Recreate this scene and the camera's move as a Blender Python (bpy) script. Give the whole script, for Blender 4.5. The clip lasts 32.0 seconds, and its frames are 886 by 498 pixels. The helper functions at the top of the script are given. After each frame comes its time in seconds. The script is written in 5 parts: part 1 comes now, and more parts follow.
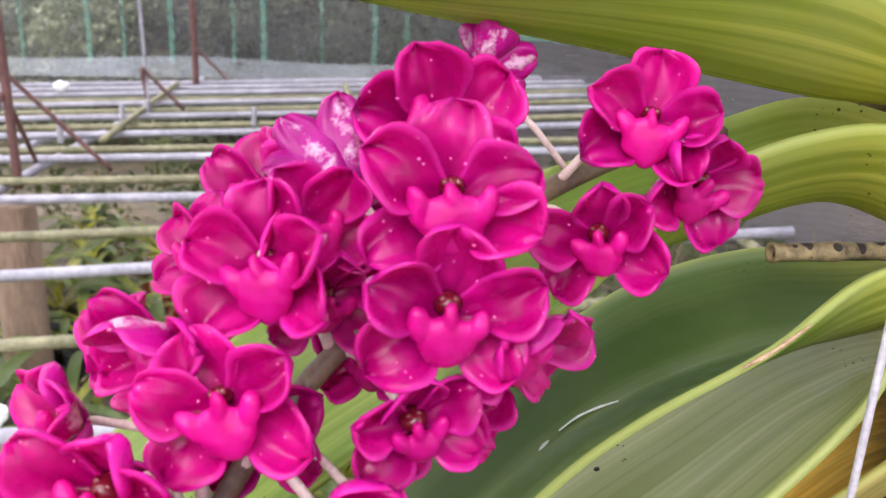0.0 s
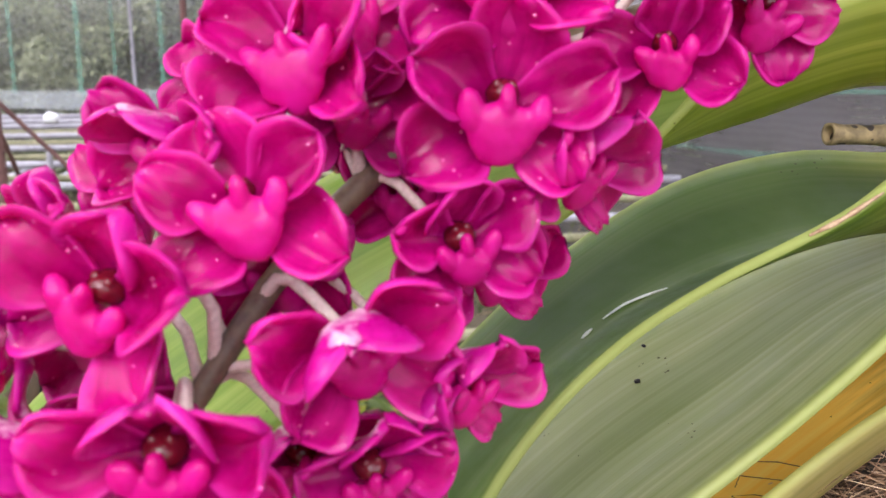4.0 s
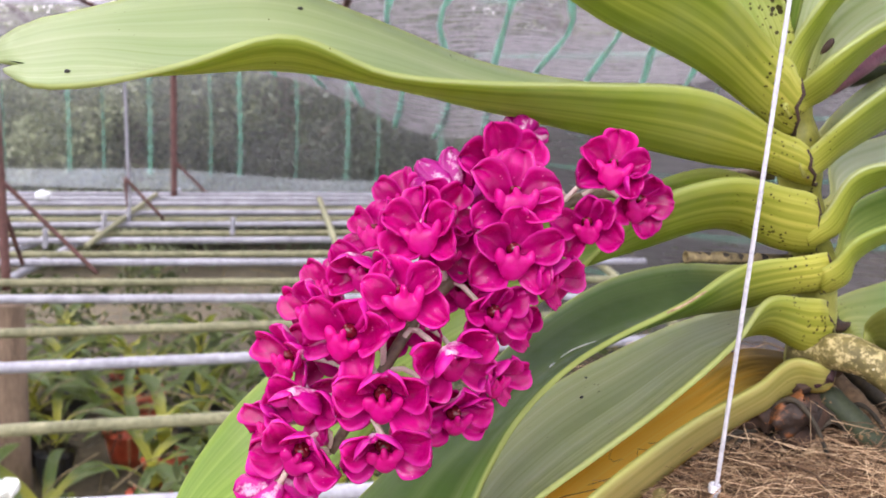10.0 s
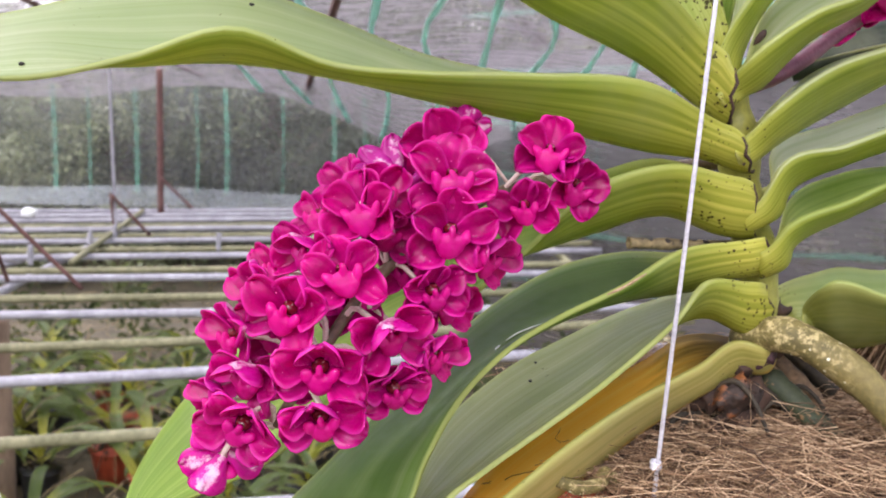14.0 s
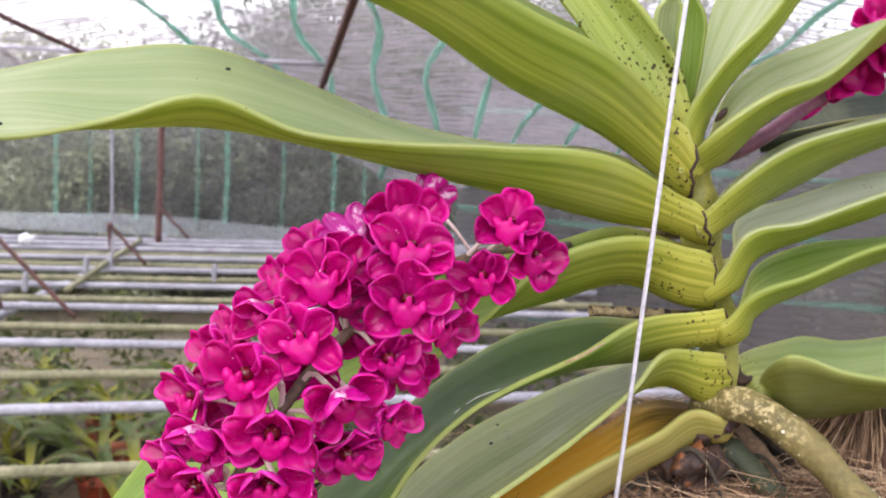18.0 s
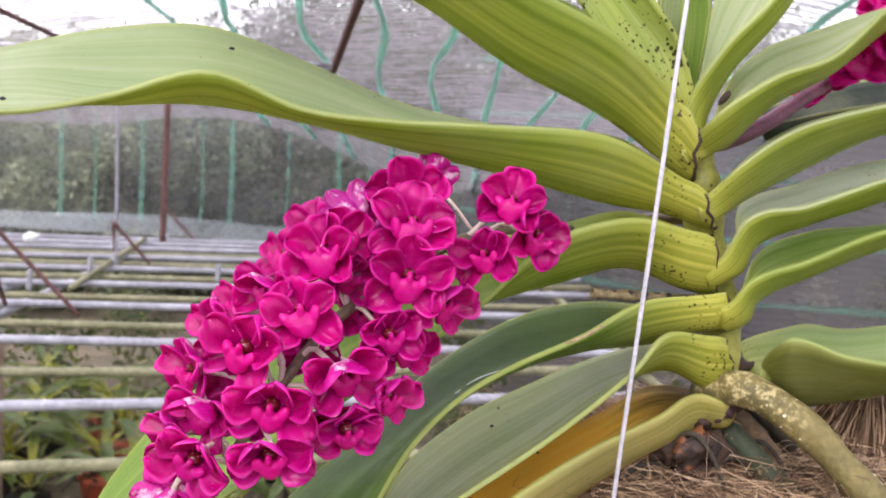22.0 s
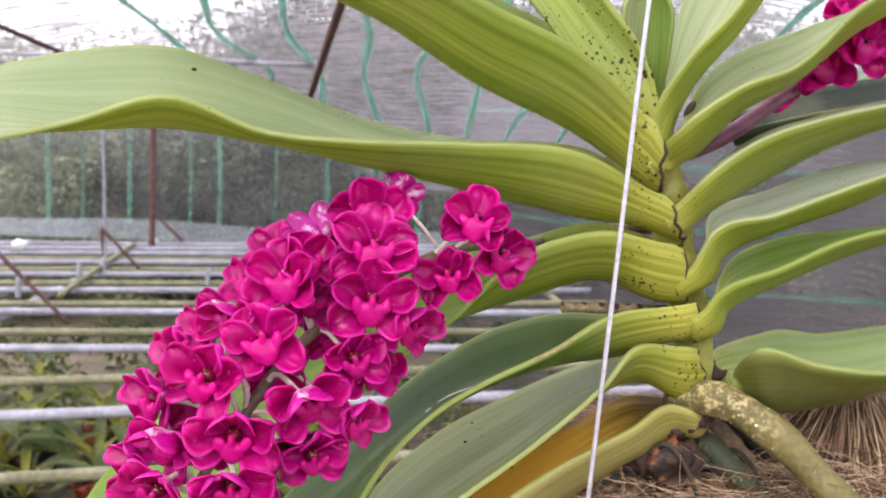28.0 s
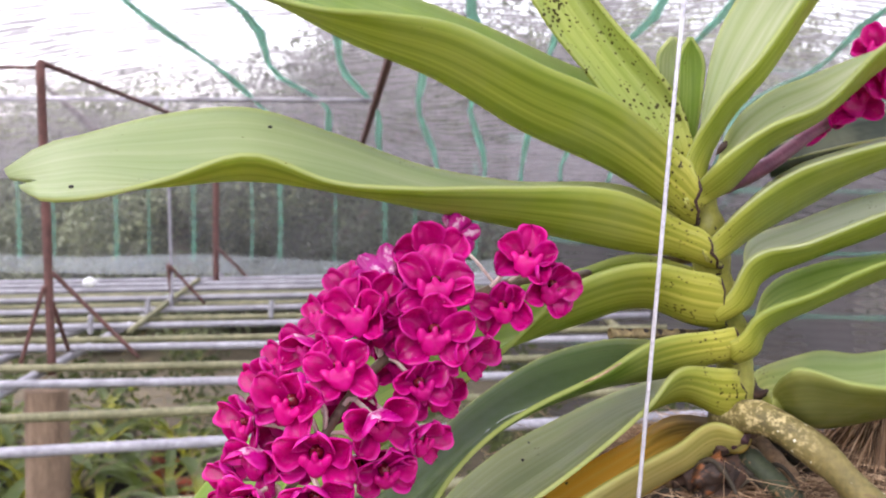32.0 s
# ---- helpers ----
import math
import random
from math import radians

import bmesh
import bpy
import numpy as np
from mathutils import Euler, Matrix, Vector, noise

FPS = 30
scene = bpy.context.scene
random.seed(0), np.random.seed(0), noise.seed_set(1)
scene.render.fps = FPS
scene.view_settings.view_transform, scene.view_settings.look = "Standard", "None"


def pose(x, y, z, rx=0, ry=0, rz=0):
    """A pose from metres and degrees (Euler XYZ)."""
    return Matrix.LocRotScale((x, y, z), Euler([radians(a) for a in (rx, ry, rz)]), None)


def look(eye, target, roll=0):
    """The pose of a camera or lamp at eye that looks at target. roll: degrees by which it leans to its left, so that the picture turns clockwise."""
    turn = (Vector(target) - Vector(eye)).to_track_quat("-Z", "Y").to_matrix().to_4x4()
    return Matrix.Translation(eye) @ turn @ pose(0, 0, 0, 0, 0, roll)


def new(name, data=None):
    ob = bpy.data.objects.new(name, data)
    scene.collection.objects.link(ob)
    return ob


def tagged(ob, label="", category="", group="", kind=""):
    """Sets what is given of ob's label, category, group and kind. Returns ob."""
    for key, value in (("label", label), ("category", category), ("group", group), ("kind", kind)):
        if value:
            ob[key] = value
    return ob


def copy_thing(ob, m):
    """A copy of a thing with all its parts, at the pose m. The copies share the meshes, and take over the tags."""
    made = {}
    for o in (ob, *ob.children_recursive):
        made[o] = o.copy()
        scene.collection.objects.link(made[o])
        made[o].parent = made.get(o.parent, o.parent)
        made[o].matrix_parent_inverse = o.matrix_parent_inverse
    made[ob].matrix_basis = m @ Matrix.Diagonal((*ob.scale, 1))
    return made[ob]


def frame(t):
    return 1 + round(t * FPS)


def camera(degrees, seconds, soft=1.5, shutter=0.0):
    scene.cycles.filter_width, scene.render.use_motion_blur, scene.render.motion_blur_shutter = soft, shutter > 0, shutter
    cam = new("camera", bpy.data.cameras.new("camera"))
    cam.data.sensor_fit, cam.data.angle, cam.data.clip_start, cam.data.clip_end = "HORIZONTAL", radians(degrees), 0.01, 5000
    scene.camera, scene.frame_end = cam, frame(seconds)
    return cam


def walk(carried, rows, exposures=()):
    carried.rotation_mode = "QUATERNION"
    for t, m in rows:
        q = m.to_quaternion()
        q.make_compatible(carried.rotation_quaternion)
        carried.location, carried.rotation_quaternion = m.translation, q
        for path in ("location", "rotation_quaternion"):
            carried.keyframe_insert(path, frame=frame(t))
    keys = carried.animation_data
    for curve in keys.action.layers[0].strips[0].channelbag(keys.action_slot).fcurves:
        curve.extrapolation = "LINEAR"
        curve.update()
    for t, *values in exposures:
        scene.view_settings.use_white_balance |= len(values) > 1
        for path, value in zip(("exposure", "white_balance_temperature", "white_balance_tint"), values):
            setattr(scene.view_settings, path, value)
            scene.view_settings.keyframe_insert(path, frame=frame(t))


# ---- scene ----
cam = camera(49.60, 32.0)

# The walk: seconds, eye, target, roll.
PATH = [
    (0, (0.0068, -0.0000, 1.3475), (0.0133, 0.4770, 1.1977), 0.82),
    (0.5, (0.0053, 0.0275, 1.3429), (0.0144, 0.5029, 1.1884), 0.43),
    (1, (0.0106, 0.0258, 1.3419), (0.0219, 0.5028, 1.1922), 0.72),
    (1.5, (0.0097, 0.0285, 1.3401), (0.0233, 0.5063, 1.1935), 1.12),
    (2, (0.0077, 0.0288, 1.3415), (0.0210, 0.5070, 1.1958), 0.91),
    (2.5, (0.0085, 0.0179, 1.3430), (0.0194, 0.4963, 1.1981), 0.70),
    (4.5, (-0.0135, 0.0015, 1.3041), (-0.0002, 0.4859, 1.1809), 1.46),
    (5, (-0.0365, -0.0443, 1.3297), (-0.0240, 0.4418, 1.2131), 2.94),
    (5.5, (-0.0514, -0.0666, 1.3208), (-0.0269, 0.4212, 1.2137), 5.50),
    (6, (-0.0641, -0.0861, 1.3110), (-0.0197, 0.4012, 1.2082), 7.62),
    (6.5, (-0.0455, -0.1091, 1.3222), (-0.0065, 0.3789, 1.2204), 5.18),
    (7, (-0.0405, -0.1139, 1.3364), (-0.0059, 0.3745, 1.2354), 3.35),
    (7.5, (-0.0267, -0.1286, 1.3441), (0.0001, 0.3612, 1.2471), 2.10),
    (8, (-0.0297, -0.1355, 1.3456), (-0.0070, 0.3542, 1.2474), 1.94),
    (8.5, (-0.0326, -0.1314, 1.3448), (-0.0091, 0.3567, 1.2389), 1.80),
    (9, (-0.0303, -0.1382, 1.3437), (-0.0080, 0.3504, 1.2399), 1.81),
    (9.5, (-0.0201, -0.1340, 1.3433), (0.0054, 0.3564, 1.2492), 1.89),
    (10, (-0.0253, -0.1417, 1.3471), (0.0002, 0.3495, 1.2574), 1.97),
    (10.5, (-0.0267, -0.1459, 1.3470), (-0.0017, 0.3461, 1.2611), 2.09),
    (11, (-0.0237, -0.1508, 1.3520), (0.0007, 0.3420, 1.2710), 2.01),
    (11.5, (-0.0270, -0.1508, 1.3513), (-0.0038, 0.3420, 1.2702), 2.10),
    (12, (-0.0277, -0.1571, 1.3498), (-0.0053, 0.3357, 1.2684), 2.35),
    (12.5, (-0.0211, -0.1587, 1.3423), (0.0041, 0.3340, 1.2608), 2.36),
    (13, (-0.0105, -0.1562, 1.3426), (0.0203, 0.3362, 1.2609), 1.69),
    (13.5, (-0.0108, -0.1536, 1.3414), (0.0201, 0.3387, 1.2591), 1.39),
    (15.5, (0.0006, -0.1593, 1.3320), (0.0315, 0.3341, 1.2572), 2.92),
    (16, (0.0081, -0.1485, 1.3348), (0.0451, 0.3426, 1.2488), 2.91),
    (16.5, (0.0151, -0.1436, 1.3418), (0.0586, 0.3468, 1.2549), 2.41),
    (17, (0.0181, -0.1655, 1.3517), (0.0460, 0.3294, 1.2861), 2.14),
    (17.5, (0.0026, -0.1689, 1.3567), (0.0296, 0.3265, 1.2940), 3.08),
    (18, (0.0017, -0.1611, 1.3511), (0.0320, 0.3340, 1.2881), 3.19),
    (18.5, (0.0004, -0.1618, 1.3472), (0.0302, 0.3333, 1.2847), 3.53),
    (19, (0.0037, -0.1634, 1.3446), (0.0343, 0.3316, 1.2810), 3.73),
    (19.5, (-0.0029, -0.1634, 1.3458), (0.0278, 0.3316, 1.2825), 3.73),
    (20, (-0.0048, -0.1591, 1.3452), (0.0271, 0.3357, 1.2807), 3.83),
    (20.5, (-0.0023, -0.1615, 1.3431), (0.0291, 0.3334, 1.2787), 4.09),
    (21, (-0.0011, -0.1627, 1.3438), (0.0272, 0.3325, 1.2810), 3.70),
    (21.5, (-0.0046, -0.1649, 1.3446), (0.0198, 0.3307, 1.2828), 3.45),
    (22, (0.0030, -0.1620, 1.3425), (0.0311, 0.3334, 1.2814), 3.63),
    (22.5, (0.0054, -0.1531, 1.3410), (0.0439, 0.3403, 1.2700), 4.06),
    (23, (0.0094, -0.1538, 1.3477), (0.0500, 0.3393, 1.2753), 3.17),
    (23.5, (0.0084, -0.1532, 1.3455), (0.0482, 0.3400, 1.2736), 3.50),
    (24, (0.0104, -0.1559, 1.3455), (0.0474, 0.3377, 1.2752), 3.42),
    (24.5, (0.0035, -0.1566, 1.3443), (0.0364, 0.3372, 1.2735), 3.39),
    (25, (0.0037, -0.1565, 1.3410), (0.0358, 0.3375, 1.2706), 3.52),
    (25.5, (0.0093, -0.1535, 1.3389), (0.0462, 0.3406, 1.2719), 3.55),
    (26, (0.0104, -0.1588, 1.3452), (0.0453, 0.3359, 1.2818), 2.77),
    (26.5, (0.0111, -0.1580, 1.3485), (0.0451, 0.3370, 1.2869), 2.40),
    (28.5, (0.0126, -0.1628, 1.3532), (0.0436, 0.3319, 1.2882), 2.26),
    (29, (0.0159, -0.1767, 1.3636), (0.0450, 0.3176, 1.2942), 2.05),
    (29.5, (0.0128, -0.1796, 1.3640), (0.0399, 0.3144, 1.2915), 1.67),
    (30, (0.0183, -0.1765, 1.3720), (0.0402, 0.3187, 1.3063), 1.34),
    (30.5, (0.0036, -0.1811, 1.3535), (0.0114, 0.3147, 1.2892), 1.76),
    (31, (0.0078, -0.2000, 1.3664), (0.0011, 0.2968, 1.3099), 0.09),
    (31.5, (0.0043, -0.1935, 1.3627), (0.0045, 0.3041, 1.3136), 0.45),
    (32, (0.0111, -0.1948, 1.3578), (0.0129, 0.3028, 1.3085), 0.54),
]
walk(cam, [(t, look(eye, target, roll)) for t, eye, target, roll in PATH], exposures=[(0, 1.88, 6150, 20), (2.5, 1.88, 6150, 20), (5, 1.95, 6150, 20), (7, 2.05, 6150, 20), (9, 1.95, 6150, 20), (11, 1.76, 6150, 20), (20, 1.70, 6150, 20), (32, 1.67, 6150, 20)])


# ==== light ====
# A phone's small aperture: the rack and cloth behind go slightly soft.
cam.data.dof.use_dof, cam.data.dof.focus_distance, cam.data.dof.aperture_fstop = True, 0.222, 41.0
world = bpy.data.worlds.new("overcast_sky")
scene.world = world
world.use_nodes = True
wt = world.node_tree
sky = wt.nodes.new("ShaderNodeTexSky")
sky.sky_type, sky.sun_disc = "NISHITA", False
sky.sun_elevation, sky.sun_rotation = radians(58), radians(-60)
sky.dust_density, sky.air_density = 4.0, 1.4
wash = wt.nodes.new("ShaderNodeHueSaturation")
wash.inputs["Saturation"].default_value = 0.25
wt.links.new(sky.outputs[0], wash.inputs["Color"])
wt.links.new(wash.outputs[0], wt.nodes["Background"].inputs["Color"])
wt.nodes["Background"].inputs["Strength"].default_value = 0.15
wash.inputs["Value"].default_value = 1.6
sun = new("sun", bpy.data.lights.new("sun", "SUN"))
sun.data.energy, sun.data.angle, sun.data.color = 2.0, radians(50), (1.0, 0.97, 0.92)
sun.matrix_world = look((-1.2, -2.6, 4.8), (0, 0.2, 1.3))


# ==== material helpers ====
def mat(name, base=(0.5, 0.5, 0.5), rough=0.5, metal=0.0):
    m = bpy.data.materials.new(name)
    m.use_nodes = True
    b = m.node_tree.nodes["Principled BSDF"]
    b.inputs["Base Color"].default_value = (*base, 1)
    b.inputs["Roughness"].default_value = rough
    b.inputs["Metallic"].default_value = metal
    return m


def nd(m, kind, **values):
    """A node with its inputs set by name."""
    n = m.node_tree.nodes.new(kind)
    for k, v in values.items():
        n.inputs[k.replace("_", " ")].default_value = v
    return n


def ln(m, a, b):
    m.node_tree.links.new(a, b)


def bsdf(m):
    return m.node_tree.nodes["Principled BSDF"]


def coords(m, scale=(1, 1, 1), uv=False):
    tc = m.node_tree.nodes.new("ShaderNodeTexCoord")
    mp = m.node_tree.nodes.new("ShaderNodeMapping")
    mp.inputs["Scale"].default_value = scale
    ln(m, tc.outputs["UV" if uv else "Object"], mp.inputs["Vector"])
    return mp.outputs[0]


def ramp(m, fac, stops):
    r = m.node_tree.nodes.new("ShaderNodeValToRGB")
    els = r.color_ramp.elements
    while len(els) < len(stops):
        els.new(0.5)
    for e, (p, c) in zip(els, stops):
        e.position, e.color = p, (*c, 1) if len(c) == 3 else c
    ln(m, fac, r.inputs[0])
    return r.outputs[0]


def blend(m, fac, a, b, kind="MIX"):
    n = m.node_tree.nodes.new("ShaderNodeMix")
    n.data_type, n.blend_type = "RGBA", kind
    for slot, v in ((0, fac), (6, a), (7, b)):
        if isinstance(v, (int, float)):
            n.inputs[slot].default_value = v
        elif isinstance(v, tuple):
            n.inputs[slot].default_value = (*v, 1)
        else:
            ln(m, v, n.inputs[slot])
    return n.outputs[2]


def noise_of(m, vec, scale, detail=4.0, rough=0.55):
    n = nd(m, "ShaderNodeTexNoise", Scale=scale, Detail=detail, Roughness=rough)
    ln(m, vec, n.inputs["Vector"])
    return n.outputs["Fac"]


def bump(m, height, strength=0.3, dist=0.001):
    n = nd(m, "ShaderNodeBump", Strength=strength, Distance=dist)
    ln(m, height, n.inputs["Height"])
    ln(m, n.outputs[0], bsdf(m).inputs["Normal"])


def grainy(name, dark, light, scale, rough=0.7, metal=0.0, relief=0.3, dist=0.001, stretch=(1, 1, 1)):
    """Two scales of noise between a dark and a light colour, with fine relief."""
    m = mat(name, light, rough, metal)
    v = coords(m, stretch)
    a, b = noise_of(m, v, scale), noise_of(m, v, scale * 6.0, 3.0)
    c = ramp(m, a, [(0.3, dark), (0.7, light)])
    c2 = ramp(m, b, [(0.3, tuple(x * 0.72 for x in dark)), (0.7, tuple(min(1, x * 1.1) for x in light))])
    ln(m, blend(m, 0.4, c, c2), bsdf(m).inputs["Base Color"])
    bump(m, b, relief, dist)
    return m


def see_through(m, amount, colour):
    """Lets part of the light pass diffusely through a thin sheet."""
    t = m.node_tree
    out = t.nodes["Material Output"]
    tr = t.nodes.new("ShaderNodeBsdfTranslucent")
    if isinstance(colour, tuple):
        tr.inputs["Color"].default_value = (*colour, 1)
    else:
        ln(m, colour, tr.inputs["Color"])
    mx = t.nodes.new("ShaderNodeMixShader")
    mx.inputs[0].default_value = amount
    ln(m, bsdf(m).outputs[0], mx.inputs[1])
    ln(m, tr.outputs[0], mx.inputs[2])
    ln(m, mx.outputs[0], out.inputs["Surface"])


# ==== materials ====
def leaf_material(name, dark, light, spots=0.0, yellow=False, glow=0.42, ripe=0.8, deep=0.0, dusty=0.22, gloss=0.24):
    """A strap leaf: u runs along it, v across. Parallel veins, a paler base, dust and specks."""
    m = mat(name, light, 0.38)
    uv = coords(m, (1, 1, 1), uv=True)
    sep = m.node_tree.nodes.new("ShaderNodeSeparateXYZ")
    ln(m, uv, sep.inputs[0])
    long = coords(m, (0.7, 30.0, 1.0), uv=True)
    veins = noise_of(m, long, 1.0, 3.0, 0.5)
    broad = noise_of(m, coords(m, (2.0, 9.0, 1.0), uv=True), 1.0, 2.0)
    body = ramp(m, veins, [(0.36, tuple(0.90 * x + 0.10 * y for x, y in zip(dark, light))), (0.66, tuple(0.12 * x + 0.88 * y for x, y in zip(dark, light)))])
    body = blend(m, ramp(m, broad, [(0.35, (0, 0, 0)), (0.65, (0.55, 0.55, 0.55))]), body, (dark[0] * 0.62, dark[1] * 0.74, dark[2] * 0.6))
    base = ramp(m, sep.outputs[0], [(0.14, (ripe,) * 3), (0.42, (0, 0, 0))])
    body = blend(m, base, body, ramp(m, veins, [(0.36, (0.31, 0.325, 0.03)), (0.66, (0.62, 0.55, 0.10))]))
    off = m.node_tree.nodes.new("ShaderNodeMath")
    off.operation = "SUBTRACT"
    off.inputs[1].default_value = 0.5
    ln(m, sep.outputs[1], off.inputs[0])
    rim = m.node_tree.nodes.new("ShaderNodeMath")
    rim.operation = "ABSOLUTE"
    ln(m, off.outputs[0], rim.inputs[0])
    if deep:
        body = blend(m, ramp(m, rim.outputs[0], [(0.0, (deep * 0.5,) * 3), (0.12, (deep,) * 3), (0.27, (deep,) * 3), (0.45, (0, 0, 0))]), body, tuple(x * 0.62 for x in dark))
    # Painted rim glow: light through the thin edge, given as colour.
    body = blend(m, ramp(m, rim.outputs[0], [(0.47, (0, 0, 0)), (0.5, (0.45,) * 3)]), body, (0.55, 0.58, 0.18))
    grain = noise_of(m, coords(m, (1, 1, 1)), 160.0, 4.0)
    dust = ramp(m, noise_of(m, coords(m, (1, 1, 1)), 28.0, 5.0), [(0.45, (0, 0, 0)), (0.75, (dusty,) * 3)])
    body = blend(m, dust, body, (0.45, 0.46, 0.26))
    if yellow:
        edge = noise_of(m, coords(m, (3.0, 5.0, 1), uv=True), 1.6, 4.0)
        side = m.node_tree.nodes.new("ShaderNodeMath")
        side.operation = "MULTIPLY_ADD"
        side.inputs[1].default_value = 0.25
        ln(m, edge, side.inputs[0])
        ln(m, sep.outputs[1], side.inputs[2])
        body = blend(m, ramp(m, side.outputs[0], [(0.58, (1, 1, 1)), (0.72, (0, 0, 0))]), body, ramp(m, veins, [(0.3, (1.0, 0.52, 0.05)), (0.7, (1.0, 0.72, 0.16))]))
        burn = m.node_tree.nodes.new("ShaderNodeMath")
        burn.operation = "MULTIPLY_ADD"
        burn.inputs[1].default_value = 0.30
        ln(m, noise_of(m, coords(m, (6.0, 30.0, 1), uv=True), 1.0, 4.0), burn.inputs[0])
        ln(m, sep.outputs[0], burn.inputs[2])
        brown = blend(m, 1.0, ramp(m, burn.outputs[0], [(0.46, (0.88,) * 3), (0.66, (0, 0, 0))]), ramp(m, side.outputs[0], [(0.56, (1, 1, 1)), (0.66, (0, 0, 0))]), "MULTIPLY")
        body = blend(m, brown, body, (0.05, 0.022, 0.008))
    vor = nd(m, "ShaderNodeTexVoronoi", Scale=460.0 if spots else 480.0)
    ln(m, coords(m), vor.inputs["Vector"])
    where = noise_of(m, coords(m), 60.0, 2.0)
    limit = m.node_tree.nodes.new("ShaderNodeMath")
    limit.operation = "MULTIPLY_ADD"
    limit.inputs[1].default_value, limit.inputs[2].default_value = (1.5, -0.56) if spots else (1.2, -0.70)
    ln(m, where, limit.inputs[0])
    more = m.node_tree.nodes.new("ShaderNodeMath")
    more.operation = "MULTIPLY_ADD"
    more.inputs[1].default_value = 0.05 if spots else 0.34
    ln(m, base, more.inputs[0])
    ln(m, limit.outputs[0], more.inputs[2])
    less = m.node_tree.nodes.new("ShaderNodeMath")
    less.operation = "LESS_THAN"
    ln(m, vor.outputs["Distance"], less.inputs[0])
    ln(m, more.outputs[0], less.inputs[1])
    body = blend(m, less.outputs[0], body, (0.035, 0.022, 0.010))
    ln(m, body, bsdf(m).inputs["Base Color"])
    ln(m, ramp(m, grain, [(0.3, (0.30,) * 3), (0.7, (0.50,) * 3)]), bsdf(m).inputs["Roughness"])
    bsdf(m).inputs["Specular IOR Level"].default_value = gloss
    bump(m, blend(m, 0.7, veins, grain), 0.12, 0.0005)
    see_through(m, glow, blend(m, 0.35, body, (0.58, 0.60, 0.05)))
    return m


LEAF = {
    "long": leaf_material("leaf_pale", (0.31, 0.385, 0.17), (0.47, 0.52, 0.29)),
    "green": leaf_material("leaf_green", (0.15, 0.265, 0.036), (0.33, 0.42, 0.090)),
    "light": leaf_material("leaf_young", (0.346, 0.413, 0.173), (0.519, 0.548, 0.346)),
    # Dusty upper faces, whitened further to paint in the sky's reflection.
    "pale": leaf_material("leaf_sky_sheen", (0.44, 0.48, 0.34), (0.60, 0.62, 0.50)),
    # Deep green leaf, with flower shade and edge sheen worked into the colour.
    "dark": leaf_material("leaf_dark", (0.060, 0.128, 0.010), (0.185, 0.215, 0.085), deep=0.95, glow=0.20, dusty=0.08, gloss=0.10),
    "grey": leaf_material("leaf_dusty", (0.23, 0.275, 0.075), (0.45, 0.475, 0.22), gloss=0.42),
    # Near-black green puts the shade on this leaf into its colour.
    "shade": leaf_material("leaf_painted_shade", (0.012, 0.018, 0.008), (0.028, 0.038, 0.018), glow=0.05, ripe=0.0),
    "spot": leaf_material("leaf_spotted", (0.35, 0.42, 0.08), (0.52, 0.58, 0.17), spots=1.0),
    "old": leaf_material("leaf_old", (0.25, 0.34, 0.11), (0.39, 0.46, 0.20)),
    "yellow": leaf_material("leaf_dying", (0.46, 0.38, 0.11), (0.66, 0.54, 0.22), yellow=True, glow=0.45, ripe=0.3),
}
# Dull olive underside, its shade put into the darker colour.
M_UNDER_OLIVE = leaf_material("olive_leaf_underside", (0.11, 0.125, 0.022), (0.23, 0.225, 0.055), ripe=0.06, glow=0.25)
# Darker past the base, putting the flowers' shade on the tip into colour.
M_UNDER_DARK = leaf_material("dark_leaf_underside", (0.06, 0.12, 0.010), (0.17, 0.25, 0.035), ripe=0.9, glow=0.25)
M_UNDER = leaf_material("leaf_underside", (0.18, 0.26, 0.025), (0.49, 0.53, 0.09))


